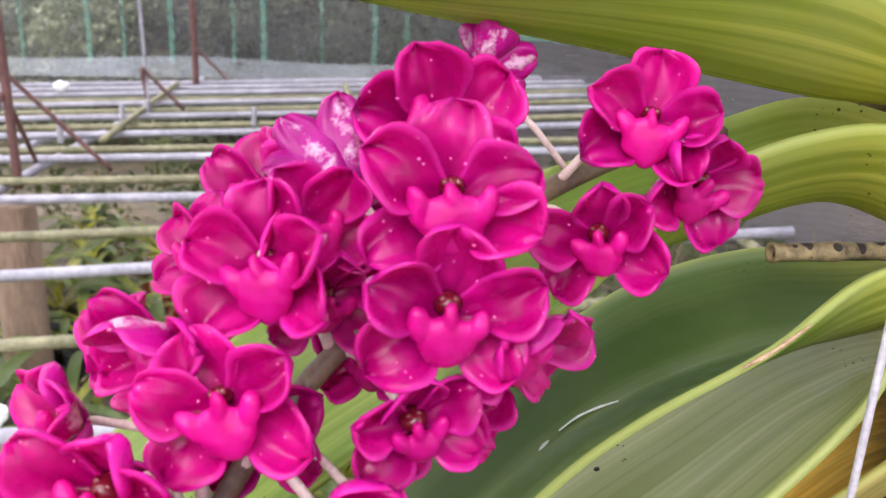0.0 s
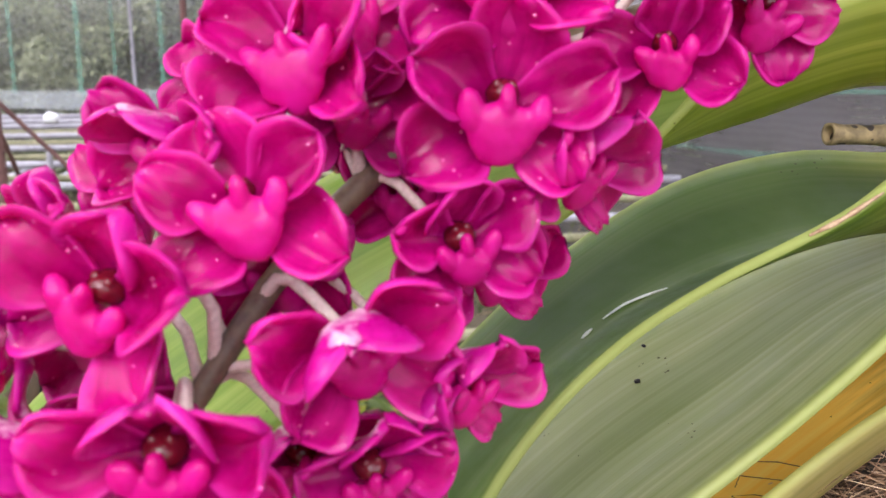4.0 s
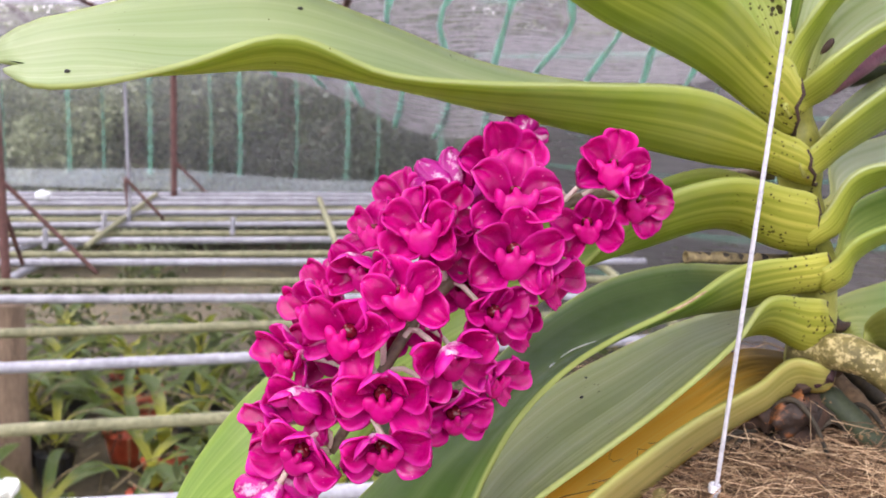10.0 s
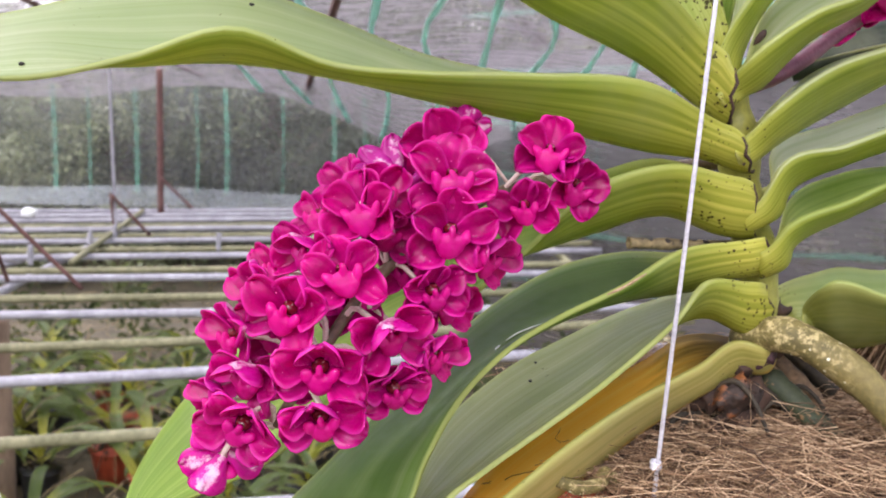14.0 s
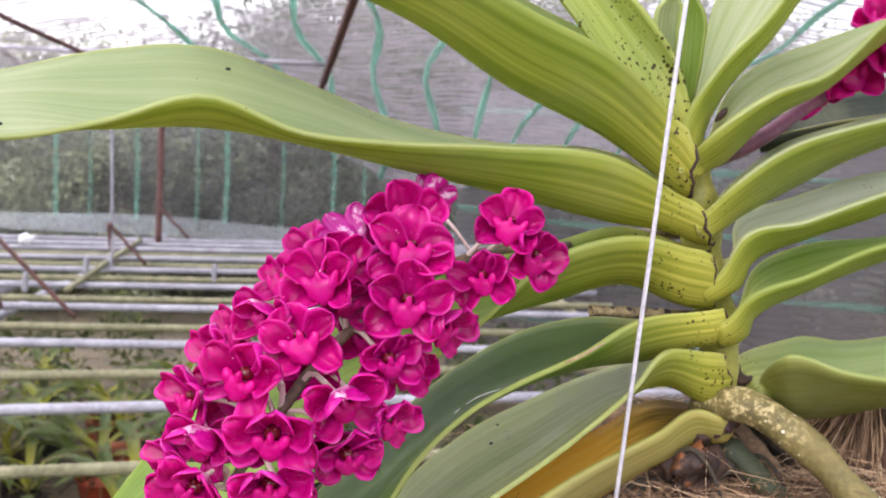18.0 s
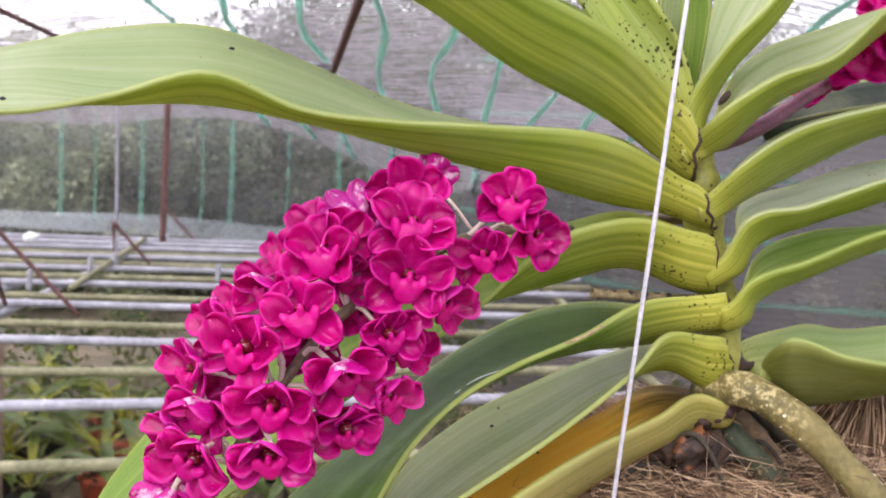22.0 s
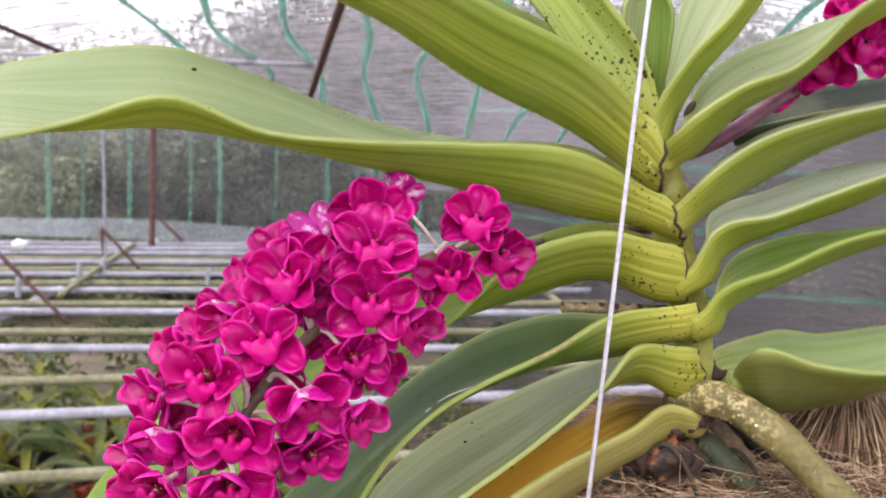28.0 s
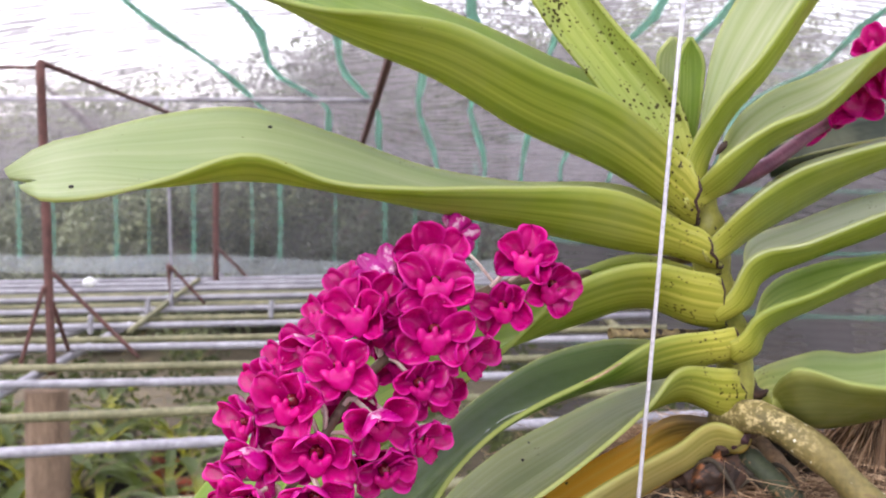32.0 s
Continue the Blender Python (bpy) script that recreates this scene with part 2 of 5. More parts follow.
def petal_material(name, deep, bright, pale=0.0):
    """A waxy wet petal: u from base to tip, v across."""
    m = mat(name, deep, 0.28)
    uv = coords(m, uv=True)
    sep = m.node_tree.nodes.new("ShaderNodeSeparateXYZ")
    ln(m, uv, sep.inputs[0])
    mottle = noise_of(m, coords(m), 140.0, 5.0, 0.65)
    veins = noise_of(m, coords(m, (2.0, 26.0, 1), uv=True), 1.0, 3.0)
    c = ramp(m, mottle, [(0.35, deep), (0.68, bright)])
    c = blend(m, ramp(m, veins, [(0.4, (0, 0, 0)), (0.7, (0.35,) * 3)]), c, tuple(x * 0.72 for x in deep))
    # Lighter tip and rim below paint in the highlight along the petal edges.
    c = blend(m, ramp(m, sep.outputs[0], [(0.90, (0, 0, 0)), (1.0, (0.6,) * 3)]), c, (0.75, 0.01, 0.33))
    dist = m.node_tree.nodes.new("ShaderNodeMath")
    dist.operation = "SUBTRACT"
    dist.inputs[1].default_value = 0.5
    ln(m, sep.outputs[1], dist.inputs[0])
    away = m.node_tree.nodes.new("ShaderNodeMath")
    away.operation = "ABSOLUTE"
    ln(m, dist.outputs[0], away.inputs[0])
    c = blend(m, ramp(m, away.outputs[0], [(0.43, (0, 0, 0)), (0.5, (0.7,) * 3)]), c, (0.80, 0.03, 0.40))
    if pale:
        # white splashes, densest along the middle of the blade
        blot = blend(m, 0.30, noise_of(m, coords(m), 210.0, 3.0, 0.7), ramp(m, away.outputs[0], [(0.10, (1, 1, 1)), (0.46, (0, 0, 0))]))
        c = blend(m, ramp(m, blot, [(0.66 - 0.14 * pale, (0, 0, 0)), (0.78 - 0.14 * pale, (0.85,) * 3)]), c, (0.84, 0.58, 0.72))
    # each piece a little lighter or darker than the next
    info = m.node_tree.nodes.new("ShaderNodeObjectInfo")
    c = blend(m, 1.0, c, ramp(m, info.outputs["Random"], [(0.0, (0.80, 0.80, 0.86)), (1.0, (1.0, 1.0, 1.0))]), "MULTIPLY")
    ln(m, c, bsdf(m).inputs["Base Color"])
    ln(m, ramp(m, noise_of(m, coords(m), 240.0, 4.0), [(0.38, (0.18,) * 3), (0.62, (0.50,) * 3)]), bsdf(m).inputs["Roughness"])
    bsdf(m).inputs["Specular IOR Level"].default_value = 0.16
    bsdf(m).inputs["Coat Weight"].default_value, bsdf(m).inputs["Coat Roughness"].default_value = 0.24, 0.07
    bump(m, blend(m, 0.6, veins, noise_of(m, coords(m), 420.0, 4.0)), 0.26, 0.0005)
    see_through(m, 0.32, blend(m, 0.6, c, (0.85, 0.0, 0.26)))
    return m


M_PETAL = petal_material("petal", (0.38, 0.001, 0.115), (0.69, 0.006, 0.25))
M_PETAL_PALE = petal_material("petal_splashed", (0.34, 0.006, 0.17), (0.48, 0.015, 0.27), pale=0.10)
# Splashed backs, with extra white painting in their wet sheen.
M_PETAL_BACK = petal_material("petal_back", (0.44, 0.002, 0.19), (0.64, 0.012, 0.31), pale=0.60)
M_LIP = petal_material("lip", (0.58, 0.003, 0.185), (0.82, 0.012, 0.33))
M_DROP = mat("water_drop", (0.75, 0.08, 0.35), 0.04)
bsdf(M_DROP).inputs["Specular IOR Level"].default_value = 0.9
M_COLUMN = mat("flower_column", (0.12, 0.004, 0.012), 0.18)
M_PEDICEL = grainy("pedicel", (0.52, 0.34, 0.32), (0.74, 0.62, 0.54), 220.0, 0.45, dist=0.0003)
M_STALK = grainy("flower_stalk", (0.07, 0.03, 0.03), (0.19, 0.14, 0.075), 120.0, 0.5, dist=0.0004)
M_STALK_DARK = grainy("purple_stalk", (0.10, 0.02, 0.045), (0.24, 0.08, 0.12), 130.0, 0.45, dist=0.0004)
def speckled(name, dark, light):
    m = grainy(name, dark, light, 60.0, 0.42, dist=0.0004)
    c = bsdf(m).inputs["Base Color"].links[0].from_socket
    vor = nd(m, "ShaderNodeTexVoronoi", Scale=330.0)
    ln(m, coords(m), vor.inputs["Vector"])
    lim = m.node_tree.nodes.new("ShaderNodeMath")
    lim.operation = "MULTIPLY_ADD"
    lim.inputs[1].default_value, lim.inputs[2].default_value = 1.4, -0.56
    ln(m, noise_of(m, coords(m), 110.0, 2.0), lim.inputs[0])
    less = m.node_tree.nodes.new("ShaderNodeMath")
    less.operation = "LESS_THAN"
    ln(m, vor.outputs["Distance"], less.inputs[0])
    ln(m, lim.outputs[0], less.inputs[1])
    ln(m, blend(m, less.outputs[0], c, (0.03, 0.02, 0.012)), bsdf(m).inputs["Base Color"])
    return m


M_SHEATH_GREEN = speckled("green_sheath", (0.17, 0.165, 0.028), (0.40, 0.375, 0.075))
M_SHEATH = grainy("dry_sheath", (0.016, 0.008, 0.005), (0.065, 0.030, 0.015), 140.0, 0.8, dist=0.0006)
M_ROOT = grainy("aerial_root", (0.065, 0.055, 0.015), (0.20, 0.155, 0.045), 70.0, 0.7, dist=0.0008)
def dotted(m, scale, limit, colour):
    c = bsdf(m).inputs["Base Color"].links[0].from_socket
    vor = nd(m, "ShaderNodeTexVoronoi", Scale=scale)
    ln(m, coords(m), vor.inputs["Vector"])
    less = m.node_tree.nodes.new("ShaderNodeMath")
    less.operation = "LESS_THAN"
    less.inputs[1].default_value = limit
    ln(m, vor.outputs["Distance"], less.inputs[0])
    ln(m, blend(m, less.outputs[0], c, colour), bsdf(m).inputs["Base Color"])


dotted(M_ROOT, 210.0, 0.13, (0.70, 0.66, 0.48))
# cream flaking skin near the root's shoulder
rc = bsdf(M_ROOT).inputs["Base Color"].links[0].from_socket
rx = M_ROOT.node_tree.nodes.new("ShaderNodeSeparateXYZ")
ln(M_ROOT, coords(M_ROOT), rx.inputs[0])
rm = blend(M_ROOT, 1.0, ramp(M_ROOT, noise_of(M_ROOT, coords(M_ROOT), 280.0, 5.0, 0.75), [(0.50, (0, 0, 0)), (0.60, (0.7,) * 3)]), ramp(M_ROOT, rx.outputs[0], [(0.150, (1, 1, 1)), (0.166, (0, 0, 0))]), "MULTIPLY")
ln(M_ROOT, blend(M_ROOT, rm, rc, (0.62, 0.50, 0.24)), bsdf(M_ROOT).inputs["Base Color"])
M_ROOT_DARK = grainy("dark_root", (0.012, 0.010, 0.007), (0.060, 0.042, 0.022), 90.0, 0.8, dist=0.0008)
M_ROOT_TAN = grainy("tan_root", (0.06, 0.035, 0.018), (0.28, 0.17, 0.085), 85.0, 0.75, dist=0.0008)
M_ROOT_FLAKY = grainy("flaking_root", (0.020, 0.026, 0.011), (0.055, 0.066, 0.028), 90.0, 0.7, dist=0.0008)
skin = ramp(M_ROOT_FLAKY, noise_of(M_ROOT_FLAKY, coords(M_ROOT_FLAKY), 150.0, 5.0, 0.72), [(0.57, (0, 0, 0)), (0.62, (0.8,) * 3)])
ln(M_ROOT_FLAKY, blend(M_ROOT_FLAKY, skin, bsdf(M_ROOT_FLAKY).inputs["Base Color"].links[0].from_socket, (0.36, 0.20, 0.09)), bsdf(M_ROOT_FLAKY).inputs["Base Color"])
M_DEAD = grainy("rotten_leaf_base", (0.008, 0.005, 0.004), (0.035, 0.016, 0.008), 75.0, 0.7, dist=0.001)
rot = ramp(M_DEAD, noise_of(M_DEAD, coords(M_DEAD, (1.0, 1.0, 1.3)), 62.0, 6.0, 0.75), [(0.50, (0, 0, 0)), (0.63, (1, 1, 1))])
ln(M_DEAD, blend(M_DEAD, rot, bsdf(M_DEAD).inputs["Base Color"].links[0].from_socket, (0.27, 0.085, 0.018)), bsdf(M_DEAD).inputs["Base Color"])
M_COIR = mat("coir_fibre", (0.4, 0.27, 0.16), 0.8)
gi = M_COIR.node_tree.nodes.new("ShaderNodeNewGeometry")
ln(M_COIR, ramp(M_COIR, gi.outputs["Random Per Island"], [(0.0, (0.045, 0.022, 0.011)), (0.55, (0.30, 0.175, 0.092)), (1.0, (0.72, 0.51, 0.31))]), bsdf(M_COIR).inputs["Base Color"])
# Coir kept darker than the fibres, painting shade into the gaps between them.
M_COIR_DARK = grainy("coir_core", (0.022, 0.013, 0.008), (0.11, 0.065, 0.034), 60.0, 0.95, dist=0.002)
M_POT = grainy("red_plastic", (0.42, 0.06, 0.025), (0.60, 0.11, 0.05), 30.0, 0.5, dist=0.0005)
M_WIRE = grainy("coated_wire", (0.42, 0.40, 0.46), (0.70, 0.68, 0.72), 120.0, 0.4, 0.4, dist=0.0002)
M_STICK = grainy("dry_stalk", (0.03, 0.018, 0.010), (0.44, 0.33, 0.15), 70.0, 0.75, dist=0.0006)
dotted(M_STICK, 210.0, 0.36, (0.018, 0.011, 0.007))
M_PIPE = grainy("galvanised_pipe", (0.20, 0.192, 0.215), (0.43, 0.415, 0.455), 14.0, 0.6, 0.0, dist=0.001)
M_BAMBOO = grainy("mossy_bamboo", (0.09, 0.09, 0.04), (0.30, 0.28, 0.16), 16.0, 0.75, dist=0.002)
M_BAMBOO_PALE = grainy("dry_bamboo", (0.42, 0.40, 0.20), (0.66, 0.62, 0.36), 16.0, 0.6, dist=0.002)
M_TWINE = grainy("tan_twine", (0.34, 0.19, 0.09), (0.60, 0.40, 0.22), 160.0, 0.7, dist=0.0003)
M_RUST = grainy("rusty_pipe", (0.05, 0.022, 0.020), (0.19, 0.085, 0.072), 18.0, 0.8, dist=0.002)
# White that imitates the light of a hole in the plastic.
M_BRIGHT_HOLE = grainy("bright_hole_white", (0.74, 0.74, 0.74), (0.90, 0.90, 0.90), 40.0, 0.35)
M_TIMBER = grainy("weathered_timber", (0.09, 0.058, 0.036), (0.25, 0.17, 0.11), 12.0, 0.9, dist=0.004, stretch=(3, 3, 0.5))
M_SOIL = grainy("damp_soil", (0.035, 0.03, 0.018), (0.13, 0.10, 0.06), 5.0, 0.95, dist=0.02)
M_BARK = grainy("bark", (0.05, 0.04, 0.03), (0.17, 0.13, 0.10), 9.0, 0.95, dist=0.01)


def foliage(name, dark, light):
    m = mat(name, light, 0.5)
    g = m.node_tree.nodes.new("ShaderNodeNewGeometry")
    clump = ramp(m, noise_of(m, coords(m), 3.2, 3.0, 0.6), [(0.38, (0, 0, 0)), (0.64, (1, 1, 1))])
    c = ramp(m, blend(m, 0.22, clump, g.outputs["Random Per Island"]), [(0.0, dark), (1.0, light)])
    ln(m, c, bsdf(m).inputs["Base Color"])
    see_through(m, 0.55, c)
    return m


M_TREE = foliage("tree_leaves", (0.035, 0.045, 0.022), (0.31, 0.34, 0.19))
# Darker variant of tree_leaves, given to the middle trees to darken that stretch.
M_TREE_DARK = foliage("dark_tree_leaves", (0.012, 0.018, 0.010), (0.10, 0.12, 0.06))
M_WEED = foliage("undergrowth", (0.035, 0.05, 0.015), (0.125, 0.145, 0.05))
M_STRAP = leaf_material("nursery_leaf", (0.045, 0.08, 0.018), (0.115, 0.16, 0.048))


def net_material(name, colour, thin, dense, lines=0.0, axis="X", patch=1.4, glow=0.45, ribs=0.5, weave=0.30, crumple=0.0):
    """Woven shade cloth: threads with gaps between them, stretched thin in patches and folded dense in others."""
    m = mat(name, colour, 0.7)
    v = coords(m)
    f = noise_of(m, v, patch, 4.0, 0.6)
    f = blend(m, 0.08, f, noise_of(m, v, 60.0, 2.0))
    if lines:
        w = nd(m, "ShaderNodeTexWave", Scale=lines, Distortion=5.0, Detail=3.0, Detail_Scale=0.8)
        w.bands_direction = axis
        ln(m, v, w.inputs["Vector"])
        f = blend(m, ribs, f, w.outputs["Color"])
        f = blend(m, weave, f, noise_of(m, coords(m, (5.0, 42.0, 42.0)), 1.0, 3.0, 0.6))
    if crumple:
        f = blend(m, crumple, f, ramp(m, noise_of(m, coords(m, (1.0, 2.2, 2.2)), 8.0, 6.0, 0.75), [(0.36, (0, 0, 0)), (0.62, (1, 1, 1))]))
    hole = ramp(m, f, [(0.30, (thin,) * 3), (0.64, (dense,) * 3)])
    see_through(m, glow, tuple(min(1, x * 1.5) for x in colour))
    t = m.node_tree
    solid = t.nodes["Material Output"].inputs["Surface"].links[0].from_socket
    clear = t.nodes.new("ShaderNodeBsdfTransparent")
    mx = t.nodes.new("ShaderNodeMixShader")
    ln(m, hole, mx.inputs[0])
    ln(m, clear.outputs[0], mx.inputs[1])
    ln(m, solid, mx.inputs[2])
    ln(m, mx.outputs[0], t.nodes["Material Output"].inputs["Surface"])
    return m


M_NET_ROOF = net_material("roof_shade_cloth", (0.11, 0.10, 0.105), 0.20, 0.96, 7.0, "Y", 2.2, 0.40, crumple=0.30)
M_NET_BACK = net_material("wall_shade_cloth", (0.14, 0.14, 0.14), 0.18, 0.44, patch=3.0, glow=0.35)
M_NET_SIDE = net_material("side_shade_cloth", (0.12, 0.11, 0.115), 0.48, 0.94, 9.0, "Z", 2.6, 0.4, 0.10, weave=0.10)
M_PLASTIC_GREY = net_material("milky_sheet", (0.66, 0.76, 0.84), 0.06, 0.20, patch=2.0)
M_STRIPE_FAINT = net_material("worn_selvedge", (0.16, 0.36, 0.27), 0.12, 0.42)
M_STRIPE = grainy("green_selvedge", (0.50, 0.76, 0.66), (0.72, 0.93, 0.85), 12.0, 0.5, dist=0.001)
see_through(M_STRIPE, 0.5, (0.55, 0.85, 0.72))
see_through(M_STRIPE, 0.45, (0.40, 0.66, 0.58))


# ==== mesh helpers ====
def link_mesh(name, bm, material, parent=None, smooth=True):
    me = bpy.data.meshes.new(name)
    bm.to_mesh(me)
    bm.free()
    me.materials.append(material)
    if smooth:
        me.shade_smooth()
    ob = new(name, me)
    if parent:
        ob.parent = parent
    return ob


def part(name, bm, material, parent, label="", smooth=True):
    ob = link_mesh(name, bm, material, parent, smooth)
    return tagged(ob, label) if label else ob


def empty(name, place=(0, 0, 0)):
    ob = new(name)
    ob.empty_display_size = 0.02
    ob.location = place
    return ob


def spline(points, n):
    """n points along a smooth curve through the given ones."""
    p = [np.array(q, float) for q in points]
    p = [2 * p[0] - p[1], *p, 2 * p[-1] - p[-2]]
    out = []
    for k in range(n):
        s = k / (n - 1) * (len(p) - 3)
        i = min(int(s), len(p) - 4)
        t = s - i
        a, b, c, d = p[i : i + 4]
        out.append(0.5 * (2 * b + (c - a) * t + (2 * a - 5 * b + 4 * c - d) * t * t + (3 * b - a - 3 * c + d) * t**3))
    return out


def tube(bm, points, radii, sides=10, caps=True, wobble=0.0):
    """A round tube along points, with a radius for each."""
    rings, side = [], None
    for k, p in enumerate(points):
        p = Vector(p)
        d = (Vector(points[min(k + 1, len(points) - 1)]) - Vector(points[max(k - 1, 0)])).normalized()
        if side is None:
            side = d.orthogonal().normalized()
        side = (side - d * side.dot(d)).normalized()
        up = d.cross(side)
        r = radii[k] if hasattr(radii, "__len__") else radii
        ring = []
        for s in range(sides):
            a = 2 * math.pi * s / sides
            rr = r * (1 + wobble * noise.noise(p * 180 + Vector((s, 0, 0)))) if wobble else r
            ring.append(bm.verts.new(p + (side * math.cos(a) + up * math.sin(a)) * rr))
        rings.append(ring)
    for a, b in zip(rings, rings[1:]):
        for s in range(sides):
            bm.faces.new((a[s], a[(s + 1) % sides], b[(s + 1) % sides], b[s]))
    if caps:
        bm.faces.new(rings[0][::-1])
        bm.faces.new(rings[-1])
    return rings


def blob(bm, centre, size, seg=10, rings=8, turn=None):
    m = Matrix.LocRotScale(Vector(centre), turn, Vector(size))
    bmesh.ops.create_uvsphere(bm, u_segments=seg, v_segments=rings, radius=1.0, matrix=m)


def sheet(bm, grid, uv=True):
    """A surface through a grid of points; u runs along the rows' order, v along each row."""
    layer = bm.loops.layers.uv.verify() if uv else None
    rows = [[bm.verts.new(p) for p in row] for row in grid]
    nu, nv = len(rows) - 1, len(rows[0]) - 1
    for i in range(nu):
        for j in range(nv):
            f = bm.faces.new((rows[i][j], rows[i + 1][j], rows[i + 1][j + 1], rows[i][j + 1]))
            if uv:
                for l, (a, b) in zip(f.loops, ((i, j), (i + 1, j), (i + 1, j + 1), (i, j + 1))):
                    l[layer].uv = (a / nu, b / nv)
    return rows


def thicken(ob, depth):
    s = ob.modifiers.new("thickness", "SOLIDIFY")
    s.thickness, s.offset = depth, 0.0
    return ob


# ==== ground, trees and shade cloth ====
bm = bmesh.new()
size = [-60, -20, -8, -5, -3.5, -2.5, -1.5, -0.7, 0, 0.7, 1.5, 2.5, 3.5, 5, 8, 20, 60]
sheet(bm, [[(x, y + 2, 0.04 * noise.noise(Vector((x, y, 0))) if abs(x) < 9 and abs(y) < 9 else 0) for y in size] for x in size], uv=False)
ground = link_mesh("ground", bm, M_SOIL)
tagged(ground, "damp dark nursery soil under the racks", "ground", kind="structure")


def leaf_cloud(bm, centre, spread, count, size, rnd, flat=0.4):
    for _ in range(count):
        d = Vector((rnd.gauss(0, 1), rnd.gauss(0, 1), rnd.gauss(0, 1))).normalized() * rnd.random() ** 0.4
        p = Vector(centre) + Vector((d.x * spread[0], d.y * spread[1], d.z * spread[2]))
        n = Vector((rnd.gauss(0, 1), rnd.gauss(0, 1), rnd.gauss(flat, 1))).normalized()
        a = n.orthogonal().normalized()
        a = (Matrix.Rotation(rnd.random() * 6.28, 3, n) @ a) * size * rnd.uniform(0.6, 1.4)
        b = n.cross(a) * rnd.uniform(0.35, 0.55)
        vs = [bm.verts.new(q) for q in (p - a, p + b + n * size * 0.1, p + a, p - b + n * size * 0.1)]
        bm.faces.new(vs)


def tree(x, y, height, seed):
    rnd = random.Random(seed)
    top = empty("tree", (x, y, 0))
    tagged(top, "leafy broad tree behind the shade cloth", "tree", group="trees behind the nursery")
    bm = bmesh.new()
    tube(bm, spline([(0, 0, -0.05), (0.1, 0, height * 0.3), (-0.05, 0.1, height * 0.6), (0, 0, height * 0.9)], 9), [0.13 - 0.012 * k for k in range(9)], 9)
    for k in range(6):
        a, h = rnd.random() * 6.28, height * rnd.uniform(0.25, 0.7)
        tube(bm, spline([(0, 0, h), (0.5 * math.cos(a), 0.5 * math.sin(a), h + 0.3), (1.1 * math.cos(a), 1.1 * math.sin(a), h + 0.7)], 5), [0.05, 0.04, 0.03, 0.02, 0.012], 6)
    part("trunk", bm, M_BARK, top)
    bm = bmesh.new()
    for k in range(46):
        a, r = rnd.random() * 6.28, rnd.uniform(0.1, 1.3)
        c = (r * math.cos(a), r * math.sin(a), rnd.uniform(0.12, 1.0) * height)
        s = rnd.uniform(0.3, 0.6)
        leaf_cloud(bm, c, (s, s, s * 0.7), 520, 0.024, rnd)
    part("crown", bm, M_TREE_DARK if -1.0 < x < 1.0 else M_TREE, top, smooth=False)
    return top


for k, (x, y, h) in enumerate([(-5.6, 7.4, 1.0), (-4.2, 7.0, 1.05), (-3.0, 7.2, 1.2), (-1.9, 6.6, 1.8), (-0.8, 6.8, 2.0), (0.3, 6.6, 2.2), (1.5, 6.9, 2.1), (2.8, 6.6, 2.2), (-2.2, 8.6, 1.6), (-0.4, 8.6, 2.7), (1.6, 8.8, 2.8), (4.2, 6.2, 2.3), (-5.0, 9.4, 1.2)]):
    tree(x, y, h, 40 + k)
bm, rnd = bmesh.new(), random.Random(9)
for k in range(150):
    hx = rnd.uniform(-7, 5.5)
    leaf_cloud(bm, (hx, rnd.uniform(7.6, 8.4), rnd.uniform(0.0, 0.8 if hx < -2.4 else 1.5)), (0.6, 0.4, 0.4), 340, 0.032, rnd)
tagged(link_mesh("hedge", bm, M_TREE, smooth=False), "tangled green hedge behind the shade cloth", "hedge", kind="stuff")


def cloth(name, material, corner, du, dv, nu, nv, wave, label):
    """A hanging sheet of shade cloth from a corner along du and dv, with folds."""
    bm = bmesh.new()
    corner, du, dv = Vector(corner), Vector(du), Vector(dv)
    n = du.cross(dv).normalized()
    grid = [[corner + du * (i / nu) + dv * (j / nv) + n * wave * noise.noise(corner + du * (i / nu) * 1.3 + dv * (j / nv) * 1.3) for j in range(nv + 1)] for i in range(nu + 1)]
    sheet(bm, grid)
    ob = link_mesh(name, bm, material)
    return tagged(ob, label, "shade cloth", kind="structure"), grid


def roof_z(x, y):
    """The sagging roof cloth: it falls towards the back and bellies down on the right."""
    z = 1.77 - 0.15 * (y - 2.0) + 0.04 * x + 0.03 * math.sin(1.9 * x + 0.6 * y) + 0.015 * math.sin(7.0 * x - 2 * y)
    side = min(1.0, max(0.0, (x + 0.75) / 0.85))
    deep = min(1.0, max(0.0, (y - 3.3) / 1.3))
    z -= (0.29 + 0.015 * math.sin(5 * x)) * side * side * (3 - 2 * side) * deep * deep
    return z


bm = bmesh.new()
sheet(bm, [[(x, y, roof_z(x, y)) for y in np.linspace(-1.0, 4.9, 46)] for x in np.linspace(-4.5, 4.5, 80)])
tagged(link_mesh("roof_cloth", bm, M_NET_ROOF), "grey-black woven shade cloth sagging over the nursery roof", "shade cloth", kind="structure")
cloth("back_cloth", M_NET_BACK, (-4.5, 4.95, 0.55), (9, 0, 0), (0, 0, 0.85), 60, 10, 0.06, "thin grey shade cloth wall with green stripes")
cloth("side_cloth", M_NET_SIDE, (0.35, 4.75, 0.0), (3.4, -1.9, 0), (0, 0, 1.55), 50, 14, 0.08, "dense dark grey shade cloth hung as a side wall")


